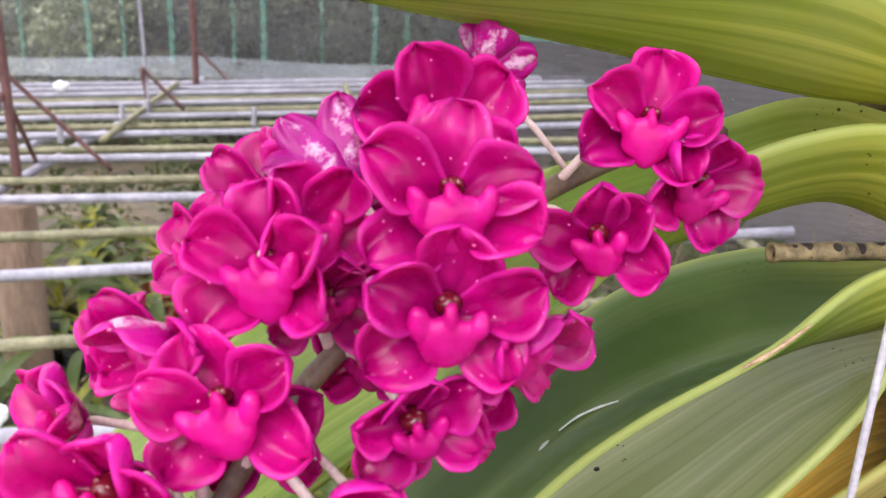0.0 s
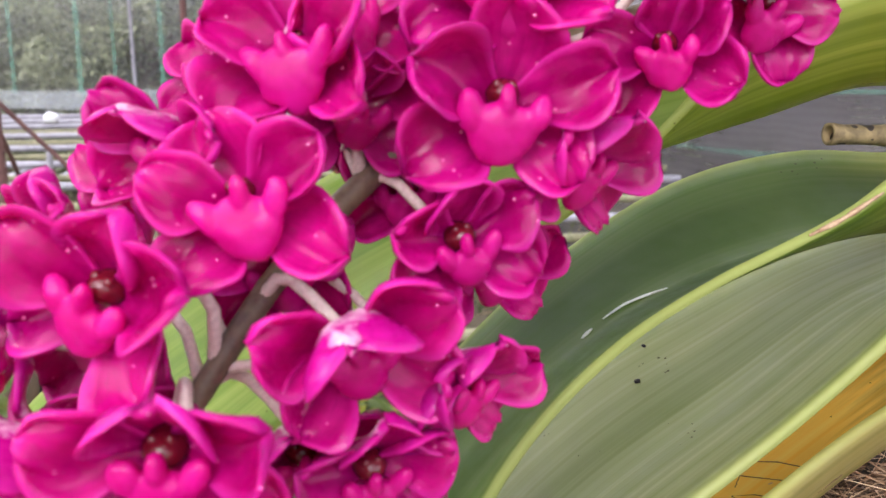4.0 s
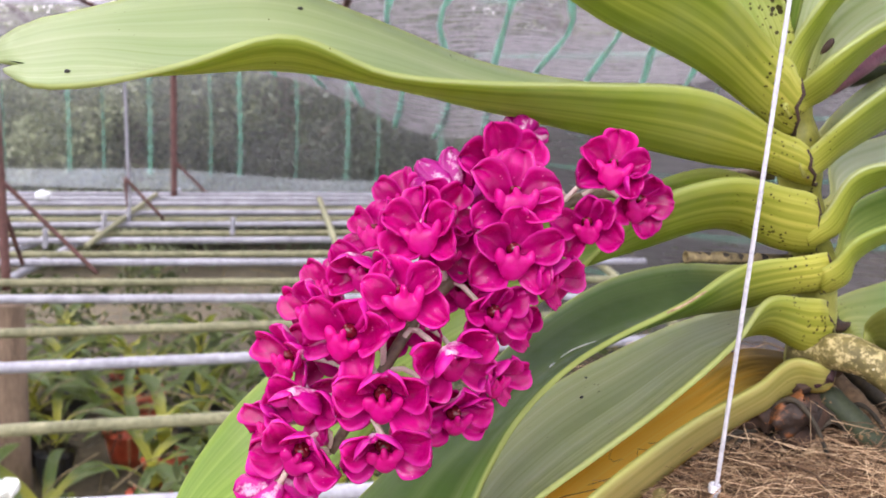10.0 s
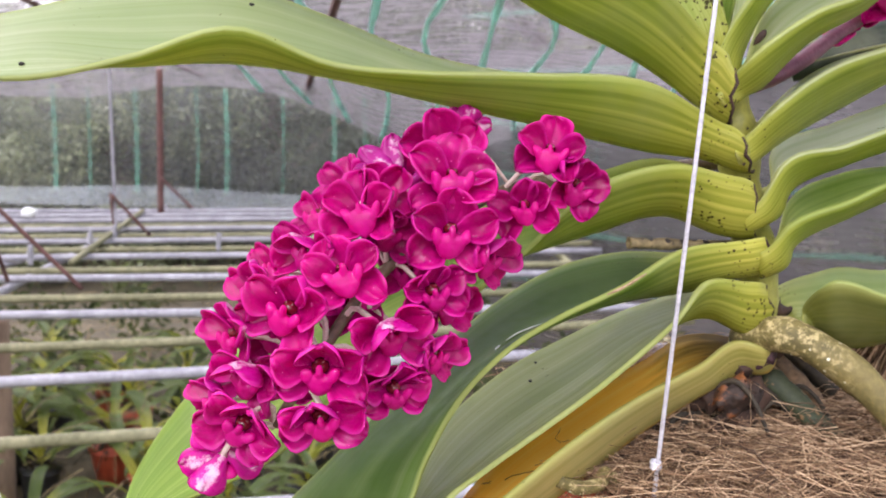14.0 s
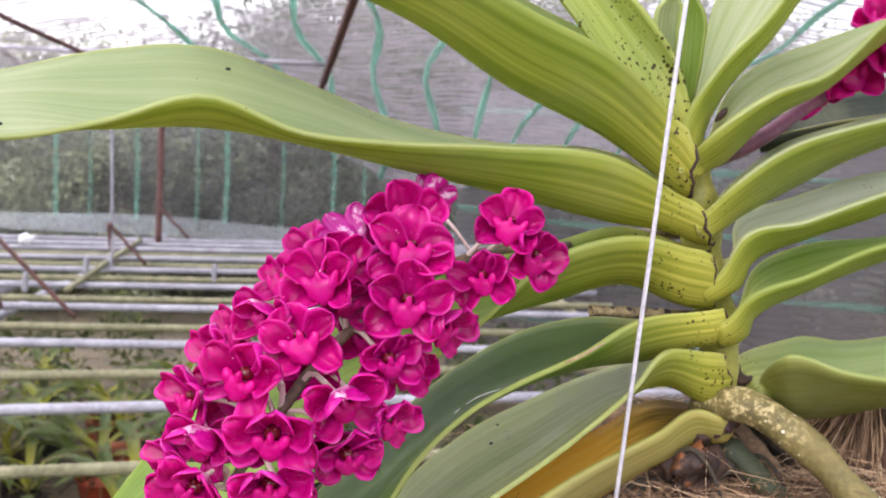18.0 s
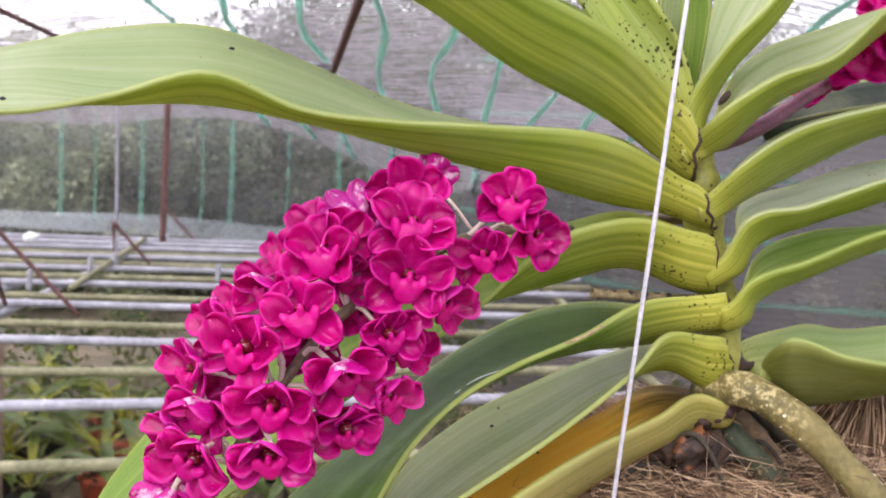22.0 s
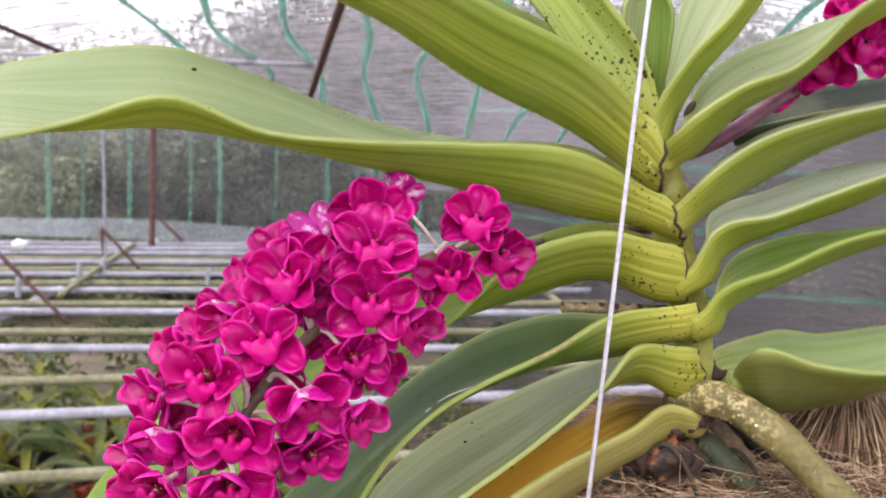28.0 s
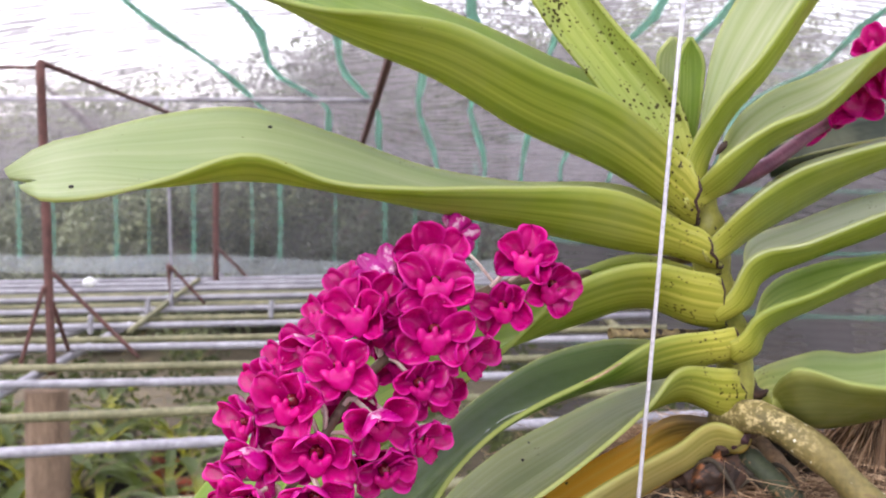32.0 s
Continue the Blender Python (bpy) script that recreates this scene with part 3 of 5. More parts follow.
def stripe(points, width, normal, material=None):
    bm = bmesh.new()
    pts = spline(points, 26)
    grid = []
    for k, p in enumerate(pts):
        d = (Vector(pts[min(k + 1, 25)]) - Vector(pts[max(k - 1, 0)])).normalized()
        s = d.cross(Vector(normal)).normalized() * width * 0.5 * (1 + 0.35 * math.sin(k * 1.7))
        grid.append([Vector(p) - s, Vector(p) + s])
    sheet(bm, grid)
    ob = thicken(link_mesh("cloth_stripe", bm, material or M_STRIPE), 0.002)
    return tagged(ob, "sea-green woven stripe of the shade cloth", "stripe", group="green cloth stripes", kind="structure")


for k in range(12):
    x = -0.64 + 0.21 * k
    stripe([(x + 0.04 * math.sin(3.1 * s + 1.3 * k) - 0.02 * s, 4.8 - s * 0.62, roof_z(x, 4.8 - s * 0.62) - 0.015) for s in range(0, 9)], 0.023, (0, 0, 1))
for k in range(20):
    x = -3.2 + 0.24 * k + 0.05 * math.sin(k * 2.3)
    stripe([(x, 4.90, 0.78), (x + 0.01, 4.88, 1.0), (x, 4.90, 1.32)], 0.012 if k % 2 else 0.022, (0, 1, 0), M_STRIPE_FAINT)
for k in range(6):
    z = 0.42 + 0.26 * k
    stripe([(0.35 + 3.4 * s / 6, 4.75 - 1.9 * s / 6 - 0.09, z + 0.02 * math.sin(2 * s + k)) for s in range(7)], 0.022, (0.4, 0.9, 0), M_STRIPE_FAINT)

bm = bmesh.new()
sheet(bm, [[(x, 4.78 + 0.02 * noise.noise(Vector((x * 3, z * 5, 0))), z) for z in np.linspace(0.72, 0.835 - 0.035 * (x + 4) / 4 + 0.012 * math.sin(4 * x), 5)] for x in np.linspace(-4, 0.6, 60)])
tagged(thicken(link_mesh("plastic_sheet", bm, M_PLASTIC_GREY), 0.002), "milky bluish plastic sheet along the foot of the cloth", "plastic sheet", kind="structure")

# ==== rack of pipes ====
BENCH = 0.75


def pipe(name, a, b, r, material, label, category, group="", sag=0.0):
    bm = bmesh.new()
    a, b = Vector(a), Vector(b)
    pts = [a.lerp(b, k / 14) + Vector((0, 0, -sag * math.sin(math.pi * k / 14))) for k in range(15)]
    tube(bm, pts, [r * (1 + (0.06 if k % 4 == 2 and material is M_BAMBOO else 0)) for k in range(15)], 10)
    ob = link_mesh(name, bm, material)
    return tagged(ob, label, category, group)


for y0, slope, kind in [(1.175, 0.158, 0), (1.53, 0.21, 1), (1.88, 0.222, 0), (2.15, 0.197, 1), (2.38, 0.113, 0), (2.61, 0.122, 1), (2.88, 0.134, 0), (3.05, 0.15, 1), (3.30, 0.174, 0), (3.48, 0.18, 1), (3.67, 0.196, 0), (3.83, 0.2, 1), (3.99, 0.2, 0), (4.12, 0.2, 1), (4.26, 0.2, 0), (4.42, 0.2, 0), (4.58, 0.2, 0)]:
    if kind:
        pipe("bamboo_pole", (-2.6, y0 - 2.6 * slope, BENCH), (0.82, y0 + 0.82 * slope, BENCH), 0.011, M_BAMBOO, "mossy greenish bamboo pole laid across the rack", "pole", "rack poles", 0.006)
    else:
        pipe("rack_pipe", (-2.6, y0 - 2.6 * slope, BENCH), (0.82, y0 + 0.82 * slope, BENCH), 0.0115, M_PIPE, "grey galvanised pipe laid across the rack", "pipe", "rack pipes")
pipe("rack_rail", (-1.13, 2.0, BENCH - 0.024), (-1.11, 4.7, BENCH - 0.024), 0.013, M_PIPE, "grey pipe rail carrying the rack", "rail", "rack rails")
pipe("rack_rail", (-1.36, 2.2, BENCH - 0.024), (-1.25, 3.3, BENCH - 0.024), 0.013, M_PIPE, "grey pipe rail carrying the rack", "rail", "rack rails")
pipe("rack_rail", (-1.00, 2.9, BENCH + 0.022), (-1.10, 4.2, BENCH + 0.022), 0.010, M_BAMBOO, "mossy bamboo rail lying on the rack", "rail", "rack rails")
pipe("rack_rail", (-0.20, 2.9, BENCH + 0.022), (-0.37, 4.2, BENCH + 0.022), 0.012, M_BAMBOO, "mossy bamboo rail lying on the rack", "rail", "rack rails")
pipe("rack_rail", (0.75, 1.2, BENCH - 0.024), (0.62, 4.6, BENCH - 0.024), 0.013, M_BAMBOO, "mossy bamboo rail carrying the rack", "rail", "rack rails")
pipe("post", (-1.093, 2.5, BENCH - 0.03), (-1.099, 2.5, 1.60), 0.0125, M_RUST, "rusty red-brown iron post", "post", "iron posts")
pipe("post", (-1.055, 4.35, BENCH - 0.02), (-1.047, 4.35, 1.42), 0.014, M_RUST, "rusty red-brown iron post", "post", "iron posts")
pipe("post", (-1.04, 3.55, BENCH - 0.02), (-1.05, 3.55, 1.55), 0.006, M_PIPE, "slim grey iron rod", "rod", "iron posts")
for a, c in (((-1.10, 2.53, 1.015), (-0.867, 2.575, 0.755)), ((-1.10, 2.48, 0.977), (-1.177, 2.49, 0.755)), ((-1.10, 2.53, 0.93), (-1.115, 2.68, 0.755)), ((-1.05, 3.53, 0.92), (-0.925, 3.60, 0.755)), ((-1.05, 3.53, 0.92), (-1.05, 3.58, 0.755)), ((-1.045, 4.33, 0.91), (-0.914, 4.40, 0.755))):
    pipe("brace", a, c, 0.0065, M_RUST, "thin rusty diagonal brace", "brace", "braces")
pipe("roof_pipe", (-3.2, 2.47, 1.585), (-1.085, 2.50, 1.585), 0.005, M_RUST, "thin rusty pipe under the roof cloth", "pipe", "roof pipes")
pipe("roof_pipe", (-1.099, 2.5, 1.60), (-0.9, 4.6, 1.38), 0.008, M_RUST, "thin rusty pipe under the roof cloth", "pipe", "roof pipes")
pipe("roof_pipe", (-0.05, 1.9, 1.72), (-0.40, 4.6, 1.335), 0.013, M_RUST, "rusty pipe under the roof cloth", "pipe", "roof pipes")
pipe("roof_pipe", (-3.2, 3.3, 1.535), (-0.22, 3.3, 1.547), 0.009, M_PIPE, "grey pipe under the roof cloth", "pipe", "roof pipes")

pipe("bamboo_pole", (0.58, 1.62, 0.768), (1.30, 1.58, 0.872), 0.012, M_BAMBOO_PALE, "pale dry bamboo pole propped on the end of the rack", "pole", "rack poles")

for x, y in ((-1.102, 3.424), (-1.037, 3.504), (-1.17, 3.013), (-0.62, 3.36)):
    pipe("peg", (x, y, BENCH - 0.01), (x + 0.004, y, BENCH + 0.055), 0.009, M_PIPE, "short grey pipe stub standing on the rack", "peg", "rack pegs")
# Added white lump, in place of light shining through a hole.
bm = bmesh.new()
blob(bm, (-1.517, 3.966, BENCH + 0.034), (0.030, 0.022, 0.022), 14, 10)
for v in bm.verts:
    v.co += Vector((1, 1, 1)) * 0.008 * noise.noise(v.co * 40)
tagged(link_mesh("bright_hole_lump", bm, M_BRIGHT_HOLE), "small crumpled white lump standing in for a bright hole in the plastic", "bag")
bm = bmesh.new()
tube(bm, [(-1.045, 2.32, -0.1), (-1.04, 2.32, 0.3), (-1.035, 2.32, 0.722)], [0.062, 0.058, 0.056], 14, wobble=0.05)
tagged(link_mesh("timber_post", bm, M_TIMBER), "weathered brown timber post under the rack", "post", "timber posts")


# ---- potted plants under the rack ----
def strap(length, width, rise, droop, turn, rnd):
    """An arching strap leaf from the origin."""
    grid = []
    for i in range(15):
        u = i / 14
        a = rise - droop * u
        if i:
            x += math.cos(a) * length / 14
            z += math.sin(a) * length / 14
        else:
            x = z = 0.0
        w = width * 0.5 * (0.55 + 0.6 * math.sin(math.pi * min(1, u * 0.9))) * (1 - max(0, (u - 0.85) / 0.15) ** 2 * 0.9)
        side = 0.03 * math.sin(3 * u + turn)
        grid.append([Matrix.Rotation(turn, 3, "Z") @ Vector((x, s * w + side * u, z + 0.35 * w * abs(s))) for s in (-1, -0.5, 0, 0.5, 1)])
    return grid


def potted(seed, pot_material):
    rnd = random.Random(seed)
    top = empty("potted_orchid")
    tagged(top, "potted nursery orchid with arching green strap leaves", "potted plant", "potted plants under the rack")
    bm = bmesh.new()
    tube(bm, [(0, 0, 0), (0, 0, 0.06), (0, 0, 0.12), (0, 0, 0.125)], [0.05, 0.062, 0.072, 0.076], 16)
    part("pot", bm, pot_material, top)
    bm = bmesh.new()
    for k in range(60):
        a, r = rnd.random() * 6.28, rnd.random() * 0.06
        c = Vector((r * math.cos(a), r * math.sin(a), 0.125))
        e = c + Vector((rnd.gauss(0, 0.04), rnd.gauss(0, 0.04), rnd.uniform(-0.05, 0.05)))
        tube(bm, [c, (c + e) / 2 + Vector((0, 0, 0.02)), e], 0.0022, 4, caps=False)
    part("root_tangle", bm, M_ROOT_DARK, top)
    for k in range(10):
        bm = bmesh.new()
        sheet(bm, strap(rnd.uniform(0.22, 0.38), rnd.uniform(0.024, 0.040), rnd.uniform(0.8, 1.5), rnd.uniform(1.0, 2.4), k * 2.4 + rnd.random(), rnd))
        ob = part("leaf", bm, M_STRAP, top)
        ob.location = (0, 0, 0.12 + 0.012 * k)
    return top


M_POT_BLACK = grainy("black_plastic", (0.015, 0.015, 0.016), (0.045, 0.045, 0.048), 20.0, 0.5)
kinds = [potted(60, M_POT_BLACK), potted(61, M_POT), potted(62, M_POT_BLACK), potted(63, M_POT_BLACK)]
spots, rnd = [], random.Random(21)
for j in range(9):
    for i in range(8):
        spots.append((-1.75 + 0.29 * i + rnd.uniform(-0.08, 0.08) - 0.10 * j, 1.25 + 0.30 * j + rnd.uniform(-0.08, 0.08)))
for k, (x, y) in enumerate(spots):
    if math.hypot(x + 1.04, y - 2.32) < 0.15:
        continue
    m = pose(x, y, 0.0, rnd.uniform(-6, 6), rnd.uniform(-6, 6), rnd.uniform(0, 360)) @ Matrix.Scale(rnd.uniform(0.85, 1.25), 4)
    if k < 4:
        kinds[k].matrix_basis = m
    else:
        made = copy_thing(kinds[k % 4], m)
        made.scale = m.to_scale()

bm, rnd = bmesh.new(), random.Random(31)
for k in range(130):
    leaf_cloud(bm, (rnd.uniform(-2.8, 1.6), rnd.uniform(1.6, 4.8), rnd.uniform(0.0, 0.42)), (0.16, 0.16, 0.10), 60, 0.024, rnd)
tagged(link_mesh("undergrowth", bm, M_WEED, smooth=False), "low green weeds between the pots", "weeds", kind="stuff")
bm = bmesh.new()
for k in range(420):
    c = Vector((rnd.uniform(-2.4, 1.2), rnd.uniform(1.5, 4.5), rnd.uniform(0.05, 0.5)))
    d = Vector((rnd.gauss(0, 1), rnd.gauss(0, 1), rnd.gauss(0, 0.8))).normalized() * rnd.uniform(0.06, 0.16)
    tube(bm, [c - d, c + Vector((0, 0, 0.02)), c + d], 0.0018, 4, caps=False)
tagged(link_mesh("dry_twigs", bm, M_STICK), "tangle of thin dry twigs and roots", "twigs", kind="stuff")

# ==== the orchid ====
plant = empty("orchid_plant", (0.139, 0.222, 1.225))
tagged(plant, "orchid with long green strap leaves and magenta flower spikes", "orchid")


def under(ob, parent):
    """Keeps a mesh built in world coordinates in place under its thing."""
    ob.parent = parent
    ob.matrix_parent_inverse = Matrix.Translation(parent.location).inverted()
    return ob


STEM = spline([(0.138, 0.222, 1.215), (0.1422, 0.222, 1.265), (0.1313, 0.218, 1.3006), (0.1257, 0.214, 1.3254), (0.1190, 0.2125, 1.3440), (0.1165, 0.212, 1.3500)], 60)


def glide(points, marks, wanted):
    """A smooth curve through points given at uneven marks, read at the wanted marks."""
    p, m = np.array(points, float), np.array(marks, float)
    slope = np.empty_like(p)
    d = np.diff(p, axis=0) / np.diff(m)[:, None]
    a, c = np.diff(m)[:-1, None], np.diff(m)[1:, None]
    slope[1:-1] = (d[:-1] * c + d[1:] * a) / (a + c)
    slope[0], slope[-1] = d[0], d[-1]
    out = []
    for w in wanted:
        i = min(max(int(np.searchsorted(m, w, side="right")) - 1, 0), len(m) - 2)
        h = m[i + 1] - m[i]
        t = (w - m[i]) / h
        out.append(Vector(p[i] * (2 * t**3 - 3 * t * t + 1) + slope[i] * h * (t**3 - 2 * t * t + t) + p[i + 1] * (3 * t * t - 2 * t**3) + slope[i + 1] * h * (t**3 - t * t)))
    return out


def clasp(stations):
    """Carries a leaf's base on round the stem as an open sheath, cut off past the stem's middle."""
    first = [Vector(p) for p in stations[0]]
    mid, out = sum(first, Vector()) / 3, sum((Vector(p) for p in stations[1]), Vector()) / 3
    s = min(STEM, key=lambda q: abs(q[2] - mid.z))
    side = 1 if out.x < mid.x else -1
    goal = Vector((s[0] + side * (0.004 if side > 0 else 0.003), s[1] - 0.009, mid.z + 0.35 * (mid.z - out.z)))
    made = []
    for f, w in ((1.0, 0.90), (0.66, 0.97), (0.33, 1.0)):
        back = Vector((-side * 0.0065 * max(0.0, f - 0.3), 0, 0))
        made.append(tuple(mid + (goal - mid) * f + (p - mid) * w + (back if k != 1 else Vector()) for k, p in enumerate(first)))
    return made + list(stations)


def add_leaf(kind, stations, label=""):
    """Lofts a folded strap leaf: each station gives the far edge, the keel and the near edge."""
    n = 60
    clasped = len(stations) > 8 and kind != "yellow" and 1.25 < stations[0][1][2] < 1.34
    if clasped:
        stations = clasp(stations[4:])
    mids = [sum((Vector(p) for p in s), Vector()) / 3 for s in stations]
    marks = [0.0]
    for a, c in zip(mids, mids[1:]):
        marks.append(marks[-1] + max(0.0008, (c - a).length))
    wanted = [marks[-1] * (k / (n - 1)) ** 1.6 for k in range(n)]
    far, keel, near = (glide([s[k] for s in stations], marks, wanted) for k in range(3))
    bm, grid = bmesh.new(), []
    for k in range(n):
        row = []
        for j in range(13):
            v = j / 12
            s = abs(2 * v - 1)
            e = far[k] if v < 0.5 else near[k]
            fold = keel[k] + (e - keel[k]) * (0.35 * s * s + 0.65 * s)
            # rounded like a gutter at the base, folded to a V further out
            axis = 0.5 * (far[k] + near[k])
            gutter = axis + (keel[k] - axis) * math.cos(s * math.pi / 2) + (e - axis) * math.sin(s * math.pi / 2)
            r = max(0.30, 1.0 - 1.9 * max(0.0, k / n - 0.10)) * (0.45 if kind == "yellow" else 1.0)
            p = fold + (gutter - fold) * r
            tip = max(0.0, (k / (n - 1) - 0.93) / 0.07)
            p = p + (keel[k] - p) * (0.22 if len(stations) > 9 else 0.6) * tip**2
            row.append(p)
        grid.append(row)
    # a shallow notch in the blunt tip
    if len(stations) > 9:
        for j, d in ((5, 0.05), (6, 0.25), (7, 0.55), (8, 0.20)):
            grid[-1][j] = grid[-1][j] + (grid[-3][j] - grid[-1][j]) * d
    # the hollow side is the leaf's upper face
    mid, g = n // 3, np.array(grid)
    up = np.cross(g[mid + 1, 6] - g[mid - 1, 6], g[mid, 8] - g[mid, 4])
    if up @ (0.5 * (far[mid] + near[mid]) - keel[mid]) < 0:
        grid = [row[::-1] for row in grid]
    if clasped:
        for j in range(13):
            grid[0][j] = grid[0][j] + Vector((0.0026 * noise.noise(grid[0][j] * 260), 0, 0))
        rim = bmesh.new()
        tube(rim, [p + Vector((0, -0.0004, 0)) for p in grid[0][3:]], [0.0005 + 0.0006 * abs(noise.noise(p * 300)) for p in grid[0][3:]], 7, wobble=0.4)
        under(tagged(link_mesh("dry_joint", rim, M_SHEATH), "dark brown dry joint line"), plant)
    sheet(bm, grid)
    ob = link_mesh("leaf", bm, LEAF[kind])
    ob.data.materials.append(LEAF[kind] if kind in ("yellow", "spot", "shade") else {"old": M_UNDER_OLIVE, "dark": M_UNDER_DARK}.get(kind, M_UNDER))
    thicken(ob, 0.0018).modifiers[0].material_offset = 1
    if label:
        tagged(ob, label)
    return under(ob, plant)


add_leaf('long', [
    ((0.1216, 0.2036, 1.3197), (0.1213, 0.2029, 1.3192), (0.1212, 0.2025, 1.3198)),
    ((0.1236, 0.2097, 1.3213), (0.1204, 0.2021, 1.3162), (0.1196, 0.1985, 1.3221)),
    ((0.1249, 0.2155, 1.3232), (0.1193, 0.2022, 1.3142), (0.118, 0.1959, 1.3246)),
    ((0.1253, 0.2206, 1.3252), (0.1181, 0.2035, 1.3137), (0.1164, 0.1954, 1.327)),
    ((0.1247, 0.225, 1.3275), (0.1167, 0.206, 1.3147), (0.1148, 0.197, 1.3295)),
    ((0.0964, 0.23, 1.3431), (0.0874, 0.205, 1.3191), (0.0852, 0.185, 1.3429)),
    ((0.0412, 0.228, 1.3459), (0.0395, 0.2, 1.329), (0.0377, 0.178, 1.3453)),
    ((0.0014, 0.225, 1.3528), (0.0011, 0.195, 1.3364), (0.0016, 0.172, 1.3448)),
    ((-0.0352, 0.222, 1.3658), (-0.0319, 0.192, 1.3433), (-0.0294, 0.17, 1.3469)),
    ((-0.0712, 0.22, 1.3763), (-0.0656, 0.19, 1.3469), (-0.0605, 0.165, 1.3571)),
    ((-0.1061, 0.215, 1.3729), (-0.0989, 0.188, 1.3458), (-0.0923, 0.165, 1.3473)),
    ((-0.1372, 0.208, 1.3641), (-0.1296, 0.186, 1.3482), (-0.1232, 0.168, 1.3397)),
    ((-0.1599, 0.2, 1.3564), (-0.1511, 0.184, 1.3458), (-0.143, 0.172, 1.3383)),
    ((-0.1636, 0.19, 1.3507), (-0.1578, 0.184, 1.3458), (-0.1457, 0.176, 1.3391))])
add_leaf('green', [
    ((0.112, 0.2036, 1.3381), (0.1118, 0.2029, 1.3375), (0.1116, 0.2025, 1.3381)),
    ((0.1135, 0.2094, 1.3401), (0.1111, 0.2026, 1.3347), (0.1099, 0.1982, 1.3401)),
    ((0.1142, 0.2149, 1.3424), (0.11, 0.203, 1.333), (0.1079, 0.1953, 1.3425)),
    ((0.1138, 0.2198, 1.3451), (0.1084, 0.2045, 1.3331), (0.1057, 0.1946, 1.3452)),
    ((0.1165, 0.224, 1.3575), (0.1085, 0.207, 1.3355), (0.1095, 0.196, 1.3580)),
    ((0.0924, 0.228, 1.3838), (0.0809, 0.2, 1.3522), (0.0799, 0.18, 1.3791)),
    ((0.0552, 0.23, 1.4019), (0.0453, 0.195, 1.3674), (0.0493, 0.172, 1.3916)),
    ((0.0131, 0.23, 1.4196), (0.0087, 0.19, 1.388), (0.0149, 0.165, 1.4057)),
    ((-0.0237, 0.23, 1.4313), (-0.0244, 0.185, 1.4012), (-0.0098, 0.16, 1.4084)),
    ((-0.0643, 0.225, 1.4371), (-0.0542, 0.18, 1.4159), (-0.038, 0.157, 1.4105)),
    ((-0.0803, 0.2, 1.4321), (-0.0731, 0.178, 1.4228), (-0.0681, 0.165, 1.4195))])
add_leaf('green', [
    ((0.1263, 0.2036, 1.2984), (0.1259, 0.2029, 1.2976), (0.1259, 0.2025, 1.2985)),
    ((0.1283, 0.2098, 1.3007), (0.1248, 0.2022, 1.2927), (0.1243, 0.1982, 1.3019)),
    ((0.1296, 0.2156, 1.3031), (0.1234, 0.2023, 1.2889), (0.1226, 0.1953, 1.3052)),
    ((0.1298, 0.2207, 1.3053), (0.1219, 0.2036, 1.2871), (0.1208, 0.1946, 1.308)),
    ((0.1289, 0.225, 1.3075), (0.1201, 0.206, 1.2873), (0.1189, 0.196, 1.3105)),
    ((0.1025, 0.235, 1.3137), (0.0994, 0.215, 1.2932), (0.0953, 0.19, 1.3147)),
    ((0.072, 0.235, 1.3058), (0.0698, 0.212, 1.2857), (0.0663, 0.19, 1.3061)),
    ((0.0319, 0.225, 1.296), (0.0277, 0.205, 1.272), (0.0389, 0.185, 1.2807)),
    ((-0.0483, 0.205, 1.2532), (-0.0354, 0.195, 1.2392), (-0.0231, 0.18, 1.2318)),
    ((-0.0835, 0.19, 1.223), (-0.0685, 0.182, 1.2157), (-0.0497, 0.17, 1.2084)),
    ((-0.1006, 0.178, 1.1957), (-0.0912, 0.175, 1.1951), (-0.0722, 0.165, 1.198)),
    ((-0.1024, 0.172, 1.1869), (-0.0981, 0.17, 1.1858), (-0.0939, 0.168, 1.1858))])
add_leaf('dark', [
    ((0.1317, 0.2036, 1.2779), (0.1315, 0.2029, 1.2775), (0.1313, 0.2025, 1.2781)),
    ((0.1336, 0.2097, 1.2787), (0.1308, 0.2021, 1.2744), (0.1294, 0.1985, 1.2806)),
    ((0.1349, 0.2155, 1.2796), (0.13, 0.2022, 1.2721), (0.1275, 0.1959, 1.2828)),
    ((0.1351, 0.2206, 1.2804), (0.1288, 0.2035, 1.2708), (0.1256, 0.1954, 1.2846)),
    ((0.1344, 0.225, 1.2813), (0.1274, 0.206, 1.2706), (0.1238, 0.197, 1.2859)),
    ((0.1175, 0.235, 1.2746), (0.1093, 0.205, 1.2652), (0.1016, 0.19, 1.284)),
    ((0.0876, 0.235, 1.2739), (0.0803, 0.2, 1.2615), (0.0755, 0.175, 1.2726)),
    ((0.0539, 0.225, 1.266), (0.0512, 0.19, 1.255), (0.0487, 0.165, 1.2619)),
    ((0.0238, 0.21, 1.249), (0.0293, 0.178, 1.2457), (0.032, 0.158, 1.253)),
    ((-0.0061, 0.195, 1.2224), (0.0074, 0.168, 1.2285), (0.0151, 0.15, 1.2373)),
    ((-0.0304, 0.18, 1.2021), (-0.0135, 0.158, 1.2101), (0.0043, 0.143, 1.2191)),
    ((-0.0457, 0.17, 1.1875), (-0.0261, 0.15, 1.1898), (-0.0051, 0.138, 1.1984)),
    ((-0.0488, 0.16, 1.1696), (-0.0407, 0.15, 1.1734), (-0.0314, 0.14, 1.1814))])
